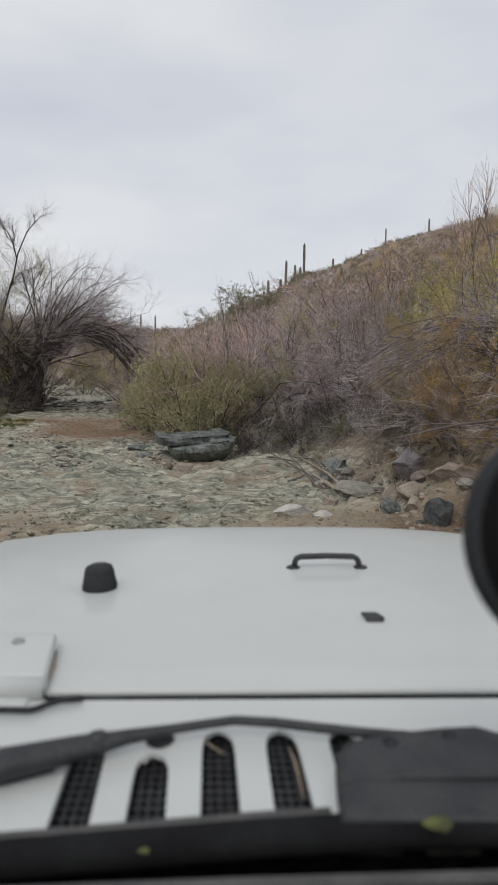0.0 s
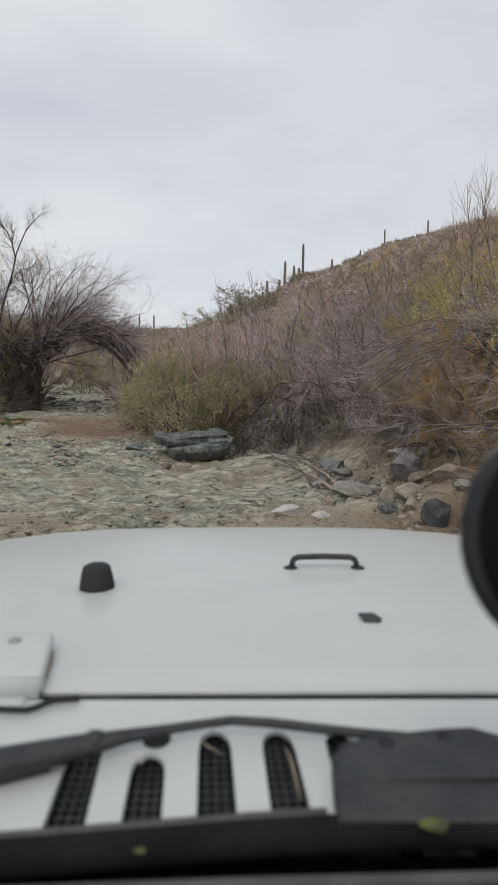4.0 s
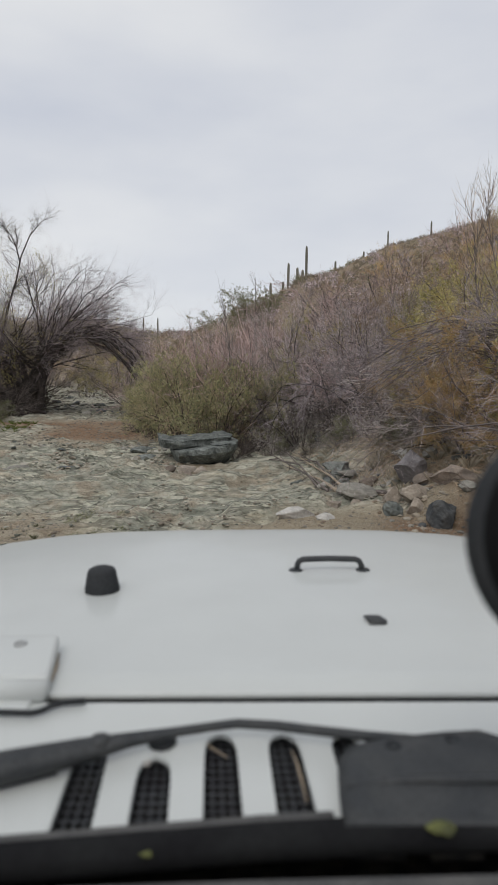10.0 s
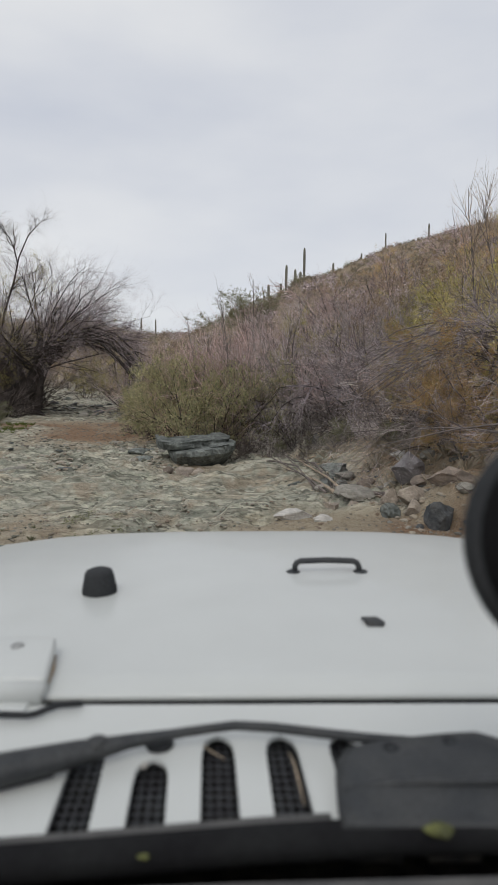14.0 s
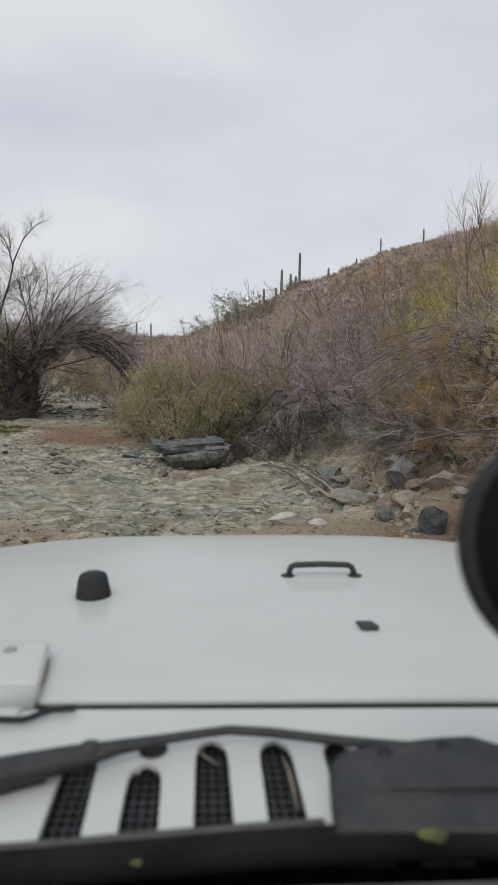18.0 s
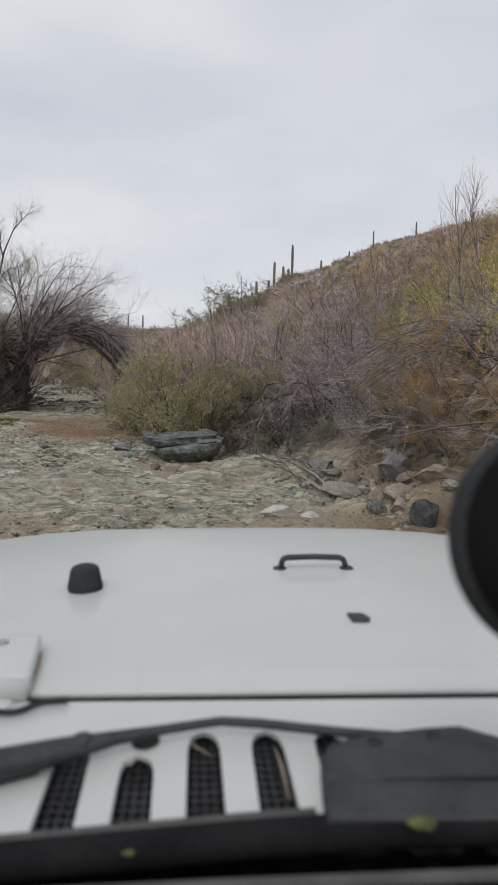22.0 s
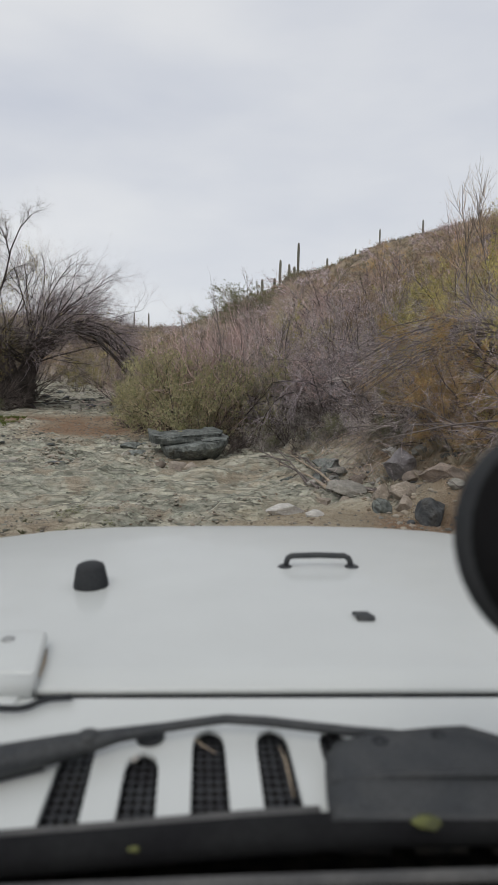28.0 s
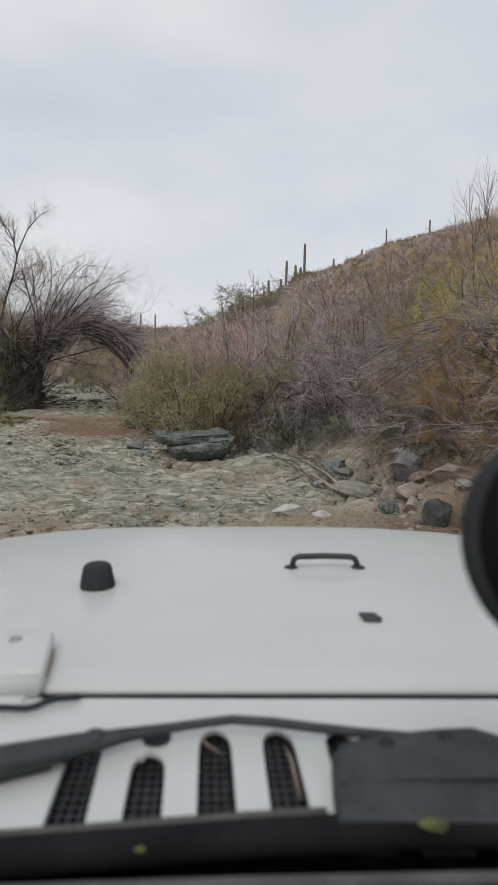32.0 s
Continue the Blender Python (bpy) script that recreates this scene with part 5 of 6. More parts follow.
zt = ground_z(-6.7, 28.0)
rng = np.random.default_rng(66)
limbs = [through_points([(0.25, 0, 1.6), (0.46, 0, 2.6), (0.70, 0, 3.6), (0.95, -0.05, 4.3), (1.12, -0.05, 5.05), (1.42, -0.1, 5.7), (1.75, -0.1, 6.1)], 0.045, 0.010),
         through_points([(1.08, -0.05, 4.85), (0.98, 0, 5.3), (0.82, 0, 5.7), (0.62, 0, 5.9)], 0.025, 0.008),
         through_points([(-0.2, 0, 1.3), (-0.6, 0.1, 2.4), (-0.9, 0.1, 3.4), (-1.3, 0.1, 4.4), (-1.9, 0.1, 5.0), (-2.5, 0.1, 5.1)], 0.05, 0.010)]
limbs += spray(rng, (0.1, 0, 1.2), 12, 0.9, 3.9, 0.03, -0.06) + spray(rng, (-0.5, 0, 1.6), 9, 0.8, 3.4, 0.026, -0.06, (-0.5, 0, 1))
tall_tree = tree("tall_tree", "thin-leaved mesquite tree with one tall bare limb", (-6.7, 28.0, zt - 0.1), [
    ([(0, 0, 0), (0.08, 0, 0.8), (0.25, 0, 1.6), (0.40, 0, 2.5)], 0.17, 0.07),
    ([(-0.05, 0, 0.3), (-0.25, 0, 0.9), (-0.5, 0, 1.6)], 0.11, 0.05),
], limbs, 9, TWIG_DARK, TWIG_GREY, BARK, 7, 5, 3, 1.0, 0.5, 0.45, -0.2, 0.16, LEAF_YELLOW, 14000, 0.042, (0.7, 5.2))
tall_tree.scale = (1.17, 1.17, 1.17)

# ---------------------------------------------------------------- shrubs
green_bush = shrub(21, 1.9, 2.7, TWIG_TAN, "broad olive-green leafy bush beside the track", leaf_mat=LEAF_OLIVE, leaves=19000, leaf_size=0.046, stems=17, density=1.1, bark=BARK, branch_mat=BARK, slim=0.55, droop=-0.10, tall=0.7, leaf_low=0.35)
purple_a = shrub(31, 2.0, 2.9, TWIG_PURPLE, "bare purple-grey thicket of thin twigs", stems=13, density=0.95, bark=BARK_GREY, droop=-0.12)
purple_b = shrub(32, 2.3, 2.5, TWIG_PURPLE, "bare purple-grey shrub of thin twigs", stems=12, density=0.9, bark=BARK, branch_mat=BARK, droop=-0.12)
arch_a = shrub(36, 2.6, 3.2, TWIG_MAUVE, "bare purple-grey shrub with long arching branches", stems=15, density=0.8, bark=BARK, droop=-0.62, tall=0.9)
arch_b = shrub(37, 2.4, 3.0, TWIG_GREY, "bare grey shrub with long arching branches", stems=13, density=0.75, bark=BARK_GREY, droop=-0.7, tall=0.9)
pink_a = shrub(41, 2.5, 2.1, TWIG_PINK, "bare pinkish upright shrub in the brush", stems=11, density=0.8, droop=0.03)
tan_a = shrub(51, 2.3, 2.3, TWIG_TAN, "tan half-bare shrub with brown foliage", leaf_mat=LEAF_RUST, leaves=5000, leaf_size=0.05, stems=10, density=0.8, slim=0.35)
orange_a = shrub(61, 2.6, 2.3, TWIG_TAN, "rust-orange feathery tamarisk shrub", leaf_mat=LEAF_ORANGE, leaves=30000, leaf_size=0.045, stems=10, density=0.85, slim=0.3)
olive_a = shrub(71, 2.1, 2.1, TWIG_GREY, "yellow-green leafy desert shrub", leaf_mat=LEAF_YELLOW, leaves=24000, leaf_size=0.045, stems=10, density=0.85, slim=0.4, branch_mat=BARK)
grey_low = shrub(81, 1.0, 1.5, TWIG_GREY, "low grey dry shrub of tangled twigs", stems=12, density=0.8, droop=-0.2)
dark_low = shrub(82, 1.1, 1.6, TWIG_DARK, "low dark tangle of dead twigs", stems=13, density=0.8, droop=-0.25, bark=BARK)
sage = shrub(83, 0.9, 1.2, TWIG_GREY, "low grey-green desert bush", leaf_mat=LEAF_GREY, leaves=3000, leaf_size=0.045, stems=9, density=0.7)
bank_thicket = shrub(91, 2.6, 3.0, TWIG_DARK, "dark dense mesquite thicket with sparse yellow-green leaves", leaf_mat=LEAF_YELLOW, leaves=4500, leaf_size=0.055, stems=17, density=1.1, bark=BARK, branch_mat=BARK, slim=0.4, leaf_low=0.9, droop=-0.1)
olive_tree = shrub(95, 4.2, 3.6, TWIG_GREY, "dark green desert tree standing on the ridge", "tree", leaf_mat=LEAF_GREY, leaves=60000, leaf_size=0.06, stems=18, density=1.0, bark=BARK, name="ridge_tree")
far = {"density": 0.45, "stems": 9, "fines": 3}
purple_far = shrub(131, 2.2, 2.6, TWIG_PURPLE, "bare purple-grey shrub in the far brush", bark=BARK, **far)
pink_far = shrub(132, 2.5, 2.3, TWIG_PINK, "bare pinkish shrub in the far brush", **far)
tan_far = shrub(133, 2.3, 2.5, TWIG_TAN, "tan half-bare shrub in the far brush", leaf_mat=LEAF_RUST, leaves=3000, leaf_size=0.055, slim=0.35, **far)
olive_far = shrub(134, 2.1, 2.4, TWIG_GREY, "yellow-green shrub in the far brush", leaf_mat=LEAF_YELLOW, leaves=3200, leaf_size=0.055, slim=0.4, branch_mat=BARK, **far)
orange_far = shrub(135, 2.5, 2.4, TWIG_TAN, "rust-orange tamarisk shrub on the slope", leaf_mat=LEAF_ORANGE, leaves=3200, leaf_size=0.06, slim=0.3, **far)
plants = [
    # olive bush and its neighbours beside the track
    (green_bush, 1.15, 19.3, 10, 1.05, 1.38), (green_bush, 0.85, 21.2, 140, 0.95, 1.35), (green_bush, 2.3, 19.7, 250, 0.9, 1.2), (green_bush, 0.6, 23.4, 60, 0.9, 1.2), (green_bush, 0.1, 23.0, 200, 0.75, 1.0), (green_bush, 2.6, 19.6, 320, 0.6, 0.75),
    (dark_low, 1.75, 18.05, 30, 0.8, 1.0), (dark_low, 1.2, 18.3, 200, 0.7, 0.9), (pink_a, 1.6, 19.6, 0, 1.0, 1.45), (pink_a, 2.4, 20.8, 200, 1.1, 1.5), (pink_a, 0.5, 21.6, 300, 0.9, 1.35), (olive_tree, 5.8, 46.0, 0, 1.05, 0.66),
    (dark_low, 2.0, 18.3, 0, 1.0), (dark_low, 0.3, 22.0, 80, 0.8), (dark_low, 0.2, 23.6, 130, 0.8), (pink_a, 0.9, 24.6, 0, 1.2, 1.35), (pink_a, 1.9, 21.9, 90, 1.2, 1.4), (pink_a, 1.0, 20.4, 10, 0.9, 1.3),
    (pink_a, 1.1, 26.8, 200, 1.1, 1.3), (pink_far, 0.5, 29.5, 30, 1.1, 1.3), (pink_far, 1.5, 28.4, 120, 1.2, 1.4), (pink_a, 2.7, 24.4, 220, 1.2, 1.5), (pink_far, 3.6, 28.5, 10, 1.35, 1.5), (pink_far, 1.8, 31.5, 70, 1.3, 1.4),
    (dark_low, 0.0, 21.2, 40, 0.7, 0.8), (dark_low, -0.5, 22.4, 160, 0.8, 0.85), (orange_a, 4.8, 13.2, 140, 0.55, 0.62), (olive_a, 6.6, 16.4, 300, 1.0, 1.25), (olive_a, 6.9, 18.0, 80, 1.1, 1.4), (olive_far, 8.6, 21.6, 40, 1.3, 1.5),
    # arching brush
    (arch_a, 4.0, 19.2, 0, 1.0, 1.1), (arch_a, 5.2, 17.6, 120, 1.0, 1.15), (arch_b, 3.3, 18.6, 60, 0.75, 0.75), (arch_b, 4.7, 16.9, 200, 0.8, 0.85), (arch_a, 6.2, 16.2, 240, 1.05, 1.15), (arch_b, 5.6, 14.9, 20, 0.8, 0.9), (arch_a, 7.2, 18.6, 300, 1.2, 1.35), (arch_b, 6.0, 20.2, 90, 1.2, 1.3), (arch_a, 5.0, 21.6, 150, 1.2, 1.3), (arch_b, 6.9, 14.2, 40, 1.0, 1.15),
    (sage, 3.5, 17.2, 0, 0.6), (sage, 4.0, 16.5, 70, 0.65), (grey_low, 4.25, 16.0, 150, 0.6), (sage, 4.5, 15.4, 210, 0.55), (grey_low, 4.75, 14.8, 20, 0.6), (grey_low, 5.0, 14.1, 250, 0.6), (sage, 2.9, 17.9, 100, 0.6), (grey_low, 3.75, 16.9, 300, 0.6), (dark_low, 4.6, 16.3, 130, 0.9), (dark_low, 4.9, 15.3, 30, 0.9), (dark_low, 5.2, 14.5, 80, 0.9), (tan_a, 5.1, 15.7, 10, 0.5, 0.55),
    # purple thicket
    (purple_a, 3.2, 19.4, 0, 0.95, 1.15), (purple_a, 4.3, 20.6, 100, 1.05, 1.4), (purple_b, 5.4, 18.9, 45, 1.0, 1.2), (purple_a, 2.9, 21.4, 210, 1.0, 1.5), (purple_b, 4.1, 22.8, 190, 1.2, 1.6), (purple_a, 5.8, 21.6, 310, 1.2, 1.5),
    (orange_a, 6.3, 16.8, 80, 0.85, 0.9), (purple_a, 8.2, 16.8, 20, 1.1, 1.4), (purple_a, 6.4, 14.2, 260, 0.9, 1.25), (bank_thicket, 6.6, 14.0, 60, 0.85, 1.0), (dark_low, 6.2, 13.7, 300, 1.3, 1.6), (dark_low, 3.2, 17.7, 10, 1.0, 1.1), (dark_low, 4.2, 17.5, 100, 1.0, 1.1), (grey_low, 2.5, 17.9, 200, 0.8), (grey_low, 4.9, 16.7, 0, 0.8), (grey_low, 3.7, 17.3, 290, 0.7), (dark_low, 5.4, 16.2, 190, 0.9, 1.0), (purple_b, 6.6, 14.4, 150, 1.1, 1.35), (purple_a, 7.6, 19.0, 330, 1.15, 1.4),
    (tan_a, 4.9, 17.3, 0, 0.62), (tan_a, 7.0, 12.6, 70, 0.9), (tan_a, 7.2, 16.0, 160, 1.1, 1.4), (tan_a, 6.9, 20.4, 30, 1.2, 1.5), (pink_far, 5.3, 25.6, 240, 1.25, 1.35), (tan_far, 8.6, 23.4, 120, 1.3, 1.4), (pink_far, 7.0, 28.0, 280, 1.4, 1.4),
    (olive_a, 7.6, 15.6, 0, 1.25, 1.75), (olive_a, 8.6, 17.0, 70, 1.2, 1.5), (purple_b, 7.0, 17.6, 200, 1.0, 1.25), (orange_a, 5.7, 14.4, 150, 0.6, 0.7), (olive_a, 6.7, 12.6, 120, 1.05, 1.4), (orange_a, 6.0, 11.6, 60, 0.7, 0.9), (purple_b, 8.8, 18.0, 200, 1.2, 1.5), (purple_b, 7.6, 13.4, 300, 1.1, 1.5), (orange_far, 10.6, 21.0, 90, 1.3, 1.5),
    (olive_a, 8.9, 15.8, 0, 1.3, 1.4), (olive_a, 8.2, 20.2, 80, 1.2, 1.4), (olive_a, 5.0, 22.0, 170, 1.0, 1.3), (olive_far, 11.5, 18.4, 260, 1.4, 1.6), (olive_far, 3.9, 26.2, 30, 1.1, 1.1),
    (purple_b, 5.0, 9.8, 15, 0.95, 1.15), (purple_a, 5.6, 8.2, 120, 0.9, 1.2), (purple_b, 6.2, 10.6, 200, 1.2, 1.5), (purple_a, 6.6, 8.8, 60, 1.1, 1.5),
    (grey_low, 5.7, 15.2, 0, 0.6), (grey_low, 4.8, 10.6, 90, 0.7), (grey_low, 5.0, 8.0, 180, 0.7), (grey_low, 5.1, 16.2, 270, 0.8), (grey_low, 2.7, 18.0, 30, 0.7), (grey_low, 3.6, 18.2, 140, 0.75), (dark_low, 5.8, 12.9, 45, 0.9), (dark_low, 4.9, 9.2, 20, 0.9), (dark_low, 5.5, 10.8, 70, 1.4, 1.7), (dark_low, 6.0, 9.4, 200, 1.4, 1.8), (dark_low, 5.9, 13.2, 130, 1.4, 1.8), (dark_low, 4.6, 18.6, 310, 1.2, 1.4), (orange_a, 5.3, 13.1, 220, 0.8, 0.85), (olive_a, 6.2, 15.6, 20, 0.9, 1.05), (olive_a, 7.4, 17.2, 120, 1.1, 1.35), (olive_a, 5.9, 12.9, 220, 0.7, 0.8),
    # the other bank
    (olive_a, -9.3, 26.8, 40, 1.44, 1.92), (olive_a, -11.4, 27.7, 150, 1.56, 2.16), (olive_far, -13.5, 29.4, 250, 1.92, 2.52), (olive_far, -10.1, 30.7, 310, 1.92, 2.40), (olive_a, -14.6, 27.2, 20, 1.68, 2.28), (olive_far, -12.6, 32.9, 95, 2.04, 2.52), (olive_far, -8.4, 32.3, 200, 1.44), (olive_far, -16.7, 31.1, 95, 1.92, 2.52), (purple_far, -15.6, 34.6, 95, 1.92, 2.40), (tan_far, -10.4, 35.2, 95, 1.80, 2.28), (purple_far, -13.0, 36.9, 15, 1.92, 2.52), (tan_far, -9.3, 38.6, 15, 1.68, 1.92),
    (bank_thicket, -7.8, 28.4, 0, 1.20, 1.38), (bank_thicket, -9.7, 28.1, 80, 1.26, 1.50), (bank_thicket, -11.6, 28.6, 160, 1.32, 1.68), (bank_thicket, -13.6, 28.4, 240, 1.32, 1.80), (bank_thicket, -9.3, 30.2, 300, 1.44, 1.92), (bank_thicket, -7.4, 30.4, 30, 1.20, 1.44),
    (grey_low, -8.2, 26.1, 0, 1.50), (grey_low, -9.6, 25.3, 60, 1.32), (grey_low, -7.0, 26.5, 130, 1.32), (dark_low, -7.8, 27.2, 20, 1.80, 2.28), (dark_low, -9.5, 27.9, 200, 1.92, 2.40), (dark_low, -6.5, 28.1, 90, 1.32, 1.68), (dark_low, -10.9, 26.8, 140, 1.80, 2.40), (dark_low, -12.8, 27.7, 60, 1.80, 2.40),
    (purple_b, -8.7, 29.5, 20, 1.44, 1.80), (dark_low, -10.3, 28.8, 10, 2.04, 2.88), (dark_low, -12.1, 28.8, 70, 2.04, 2.88), (dark_low, -8.5, 28.6, 170, 1.80, 2.64), (olive_a, -8.2, 28.7, 70, 1.20, 1.80), (olive_a, -12.8, 26.8, 210, 1.44, 1.92), (purple_b, -10.7, 29.5, 100, 1.44, 1.92), (purple_far, -14.2, 31.1, 10, 1.56, 2.04), (sage, -5.9, 26.1, 0, 0.84), (sage, -6.6, 25.3, 80, 0.72), (grey_low, -5.9, 27.5, 260, 0.72),
    (dark_low, -6.3, 27.6, 15, 2.04, 2.52), (dark_low, -7.4, 27.1, 95, 2.16, 2.76), (dark_low, -8.5, 26.9, 185, 2.16, 2.88), (dark_low, -9.8, 27.0, 265, 2.28, 3.00), (dark_low, -11.2, 27.5, 335, 2.28, 3.00), (dark_low, -6.1, 29.3, 45, 2.16, 2.64), (dark_low, -6.9, 29.3, 125, 2.28, 3.00), (bank_thicket, -8.4, 27.7, 210, 1.20, 1.44), (bank_thicket, -6.8, 28.1, 100, 0.96, 1.26),
    (orange_far, -12.3, 30.2, 40, 1.68, 2.10), (orange_far, -14.4, 30.0, 140, 1.68, 2.16), (orange_far, -10.5, 31.6, 240, 1.68, 2.16),
    # beyond the arch
    (olive_far, -4.8, 39.0, 0, 1.05), (pink_far, -0.8, 29.6, 30, 1.2, 1.2), (pink_far, -0.2, 27.0, 130, 1.1, 1.2), (purple_far, -1.5, 31.5, 60, 1.2, 1.2), (purple_far, -0.6, 34.0, 160, 1.3, 1.3), (olive_far, -5.6, 47.5, 20, 1.5), (tan_far, -7.6, 49.5, 120, 1.6), (olive_far, -3.6, 48.0, 220, 1.4), (purple_far, -9.6, 52.5, 60, 1.8), (olive_far, -1.8, 50.0, 160, 1.6), (purple_far, -6.4, 55.0, 10, 1.9), (tan_far, -12.5, 50.0, 70, 1.8), (olive_far, -4.3, 44.5, 0, 0.9), (olive_far, -9.6, 39.5, 60, 1.1), (olive_far, -9.8, 35.0, 150, 1.1), (sage, -8.6, 33.5, 30, 1.3), (tan_far, -1.6, 41.0, 0, 1.0), (tan_far, -0.9, 36.0, 90, 1.1), (purple_far, -0.2, 33.0, 0, 1.1), (purple_far, -1.4, 44.5, 80, 1.3), (olive_far, -6.5, 51.0, 40, 1.3), (tan_far, -11.0, 46.0, 200, 1.4), (olive_far, -12.8, 42.0, 130, 1.4), (purple_far, -8.3, 31.0, 45, 0.9), (pink_far, -3.0, 50.5, 30, 1.4), (pink_far, 0.8, 37.5, 130, 1.4), (pink_far, 3.2, 34.5, 230, 1.5), (pink_far, 5.6, 32.0, 330, 1.5), (pink_far, 2.0, 41.0, 60, 1.6), (pink_far, 4.8, 38.0, 160, 1.6), (pink_far, 7.6, 34.0, 260, 1.5), (purple_far, 9.4, 29.0, 300, 1.4), (tan_far, 11.0, 27.0, 30, 1.1),
]
for ob, x, y, turn, size, *tall in plants:
    set_down(ob, x, y, turn, size, 0.06 * size, high=tall[0] if tall else None)
# brush on the slope
rng = np.random.default_rng(404)
kinds = [purple_far, pink_far, purple_far, tan_far, orange_far, olive_far, pink_far, pink_far]
for k in range(84):
    th, d = math.radians(rng.uniform(7, 31)), 21 + 26 * rng.random()
    if th < radians(17):
        d = 19 + 0.6 * (d - 21)
    x, y = d * math.sin(th), d * math.cos(th)
    set_down(kinds[rng.integers(8) if th > radians(17) else rng.integers(3)], x, y, rng.uniform(0, 360), rng.uniform(0.8, 1.2), 0.1, group="brush on the slope")


# arching mesquites in the thicket
def thicket_tree(x, y, seed, n, length, spread, toward, label, leaf=None, leaves=0):
    r = np.random.default_rng(seed)
    z = ground_z(x, y)
    limbs = spray(r, (0, 0, 0.25), n, spread, length, 0.02, -0.16, toward, 0.12) + spray(r, (0.1, 0.1, 0.3), n // 2, spread * 0.7, length * 0.9, 0.018, -0.02, (0, 0, 1), 0.09)
    tree("mesquite", label, (x, y, z - 0.1), [([(0, 0, 0), (0.02, 0, 0.25), (0.05, 0.02, 0.5)], 0.09, 0.05)], limbs, seed, TWIG_GREY, TWIG_PURPLE, BARK_GREY, 7, 4, 3, 0.8, 0.4, 0.32, -0.08, 0.1, leaf, leaves, 0.05, (0.3, 3.5))


thicket_tree(5.0, 10.4, 201, 7, 3.2, 0.8, (-0.7, 0.1, 0.9), "dark-stemmed bare mesquite arching out of the thicket")
thicket_tree(6.3, 13.8, 202, 7, 3.0, 0.8, (-0.6, 0, 0.9), "dark-stemmed bare mesquite arching out of the thicket")
thicket_tree(5.6, 18.8, 203, 10, 3.4, 0.9, (-0.5, -0.1, 1), "fan-shaped bare mesquite at the wash edge")
thicket_tree(-8.1, 28.8, 206, 9, 5.4, 0.75, (-0.15, 0, 1), "bare fine-twigged mesquite rising behind the bank thicket", LEAF_YELLOW, 1500)
thicket_tree(-5.1, 29.6, 207, 8, 5.6, 0.7, (0.25, 0, 1), "bare fine-twigged mesquite rising behind the arching tree")
thicket_tree(2.0, 20.5, 205, 7, 3.4, 0.55, (0, 0, 1), "dark-stemmed bare mesquite standing in the leafy bush")
thicket_tree(3.4, 20.0, 204, 9, 3.0, 0.8, (-0.3, -0.3, 1), "dark-stemmed bare mesquite behind the slab boulder")


rng = np.random.default_rng(611)
limbs = []
for k in range(13):
    dy, dz, dx = rng.normal(0, 0.35), rng.normal(0, 0.16), rng.normal(0, 0.25)
    limbs.append(through_points([(0, 0.1 * dy, 0.3), (-0.5 + 0.3 * dx, 0.4 * dy, 0.95 + 0.4 * dz), (-1.2 + 0.6 * dx, 0.7 * dy, 1.42 + 0.8 * dz), (-2.0 + dx, dy, 1.5 + dz), (-2.8 + dx, 1.2 * dy, 1.25 + 1.2 * dz), (-3.4 + dx, 1.3 * dy, 0.85 + 1.3 * dz)], 0.018, 0.005))
tree("mesquite", "purple-grey mesquite leaning far out over the stony bank", (6.6, 13.4, ground_z(6.6, 13.4) - 0.1), [([(0, 0, 0), (0.02, 0, 0.25), (-0.05, 0.02, 0.5)], 0.10, 0.06)], limbs, 612, TWIG_MAUVE, TWIG_PURPLE, BARK_GREY, 6, 4, 2, 0.9, 0.45, 0.3, -0.12, -0.05)


def sapling(x, y, h, seed, label, mat=TWIG_GREY, lean=(0, 0)):
    """A thin bare stem with upswept twigs."""
    rng = np.random.default_rng(seed)
    ob = thing("sapling", pose(x, y, ground_z(x, y) - 0.05), label, "sapling")
    stem = (bend(rng, (0, 0, 0), (lean[0], lean[1], 1), h, 10, 0.06, 0.06), 0.02, 0.004)
    br = offshoots(rng, stem, 20, 0.3, 0.98, 0.5, h * 0.2, 5, 0.14, 0.25, 0.010, 0.3)
    tw = []
    for b in br + [stem]:
        tw += offshoots(rng, b, 6, 0.2, 1.0, 0.5, h * 0.09, 4, 0.12, 0.3, 0.0068, 0.3)
    mesh_object("stem", *tubes([stem], 7), BARK_GREY, ob, "", True)
    tagged(mesh_object("branchwork", *tubes(br, 4), BARK_GREY, ob), kind="stuff")
    tagged(mesh_object("twig_tangle", *tubes(tw, 3), mat, ob), kind="stuff")
    return ob


sapling(1.85, 19.3, 4.1, 1, "tall thin bare sapling standing in the bush")
sapling(1.2, 20.4, 3.3, 2, "thin bare sapling standing in the bush")
sapling(6.25, 17.6, 5.3, 13, "tall bare sapling in the brush", TWIG_TAN, (0.02, 0.0))
sapling(6.0, 14.6, 4.3, 14, "tall bare sapling in the brush", TWIG_TAN, (0.1, 0.0))
sapling(6.4, 15.3, 4.3, 15, "tall bare sapling in the brush", TWIG_TAN, (-0.12, 0.0))
sapling(6.3, 9.6, 5.0, 3, "tall bare sapling in the brush", TWIG_TAN, (0.1, 0.05))
sapling(7.0, 10.8, 4.6, 4, "tall bare sapling in the brush", TWIG_PURPLE, (-0.05, 0))
sapling(7.6, 12.6, 4.8, 5, "tall bare sapling in the brush", TWIG_PURPLE, (0.05, 0.1))
sapling(7.2, 18.0, 4.4, 6, "tall bare sapling in the brush", TWIG_PINK)
sapling(6.3, 19.5, 3.8, 7, "bare sapling in the brush", TWIG_PINK, (-0.1, 0))
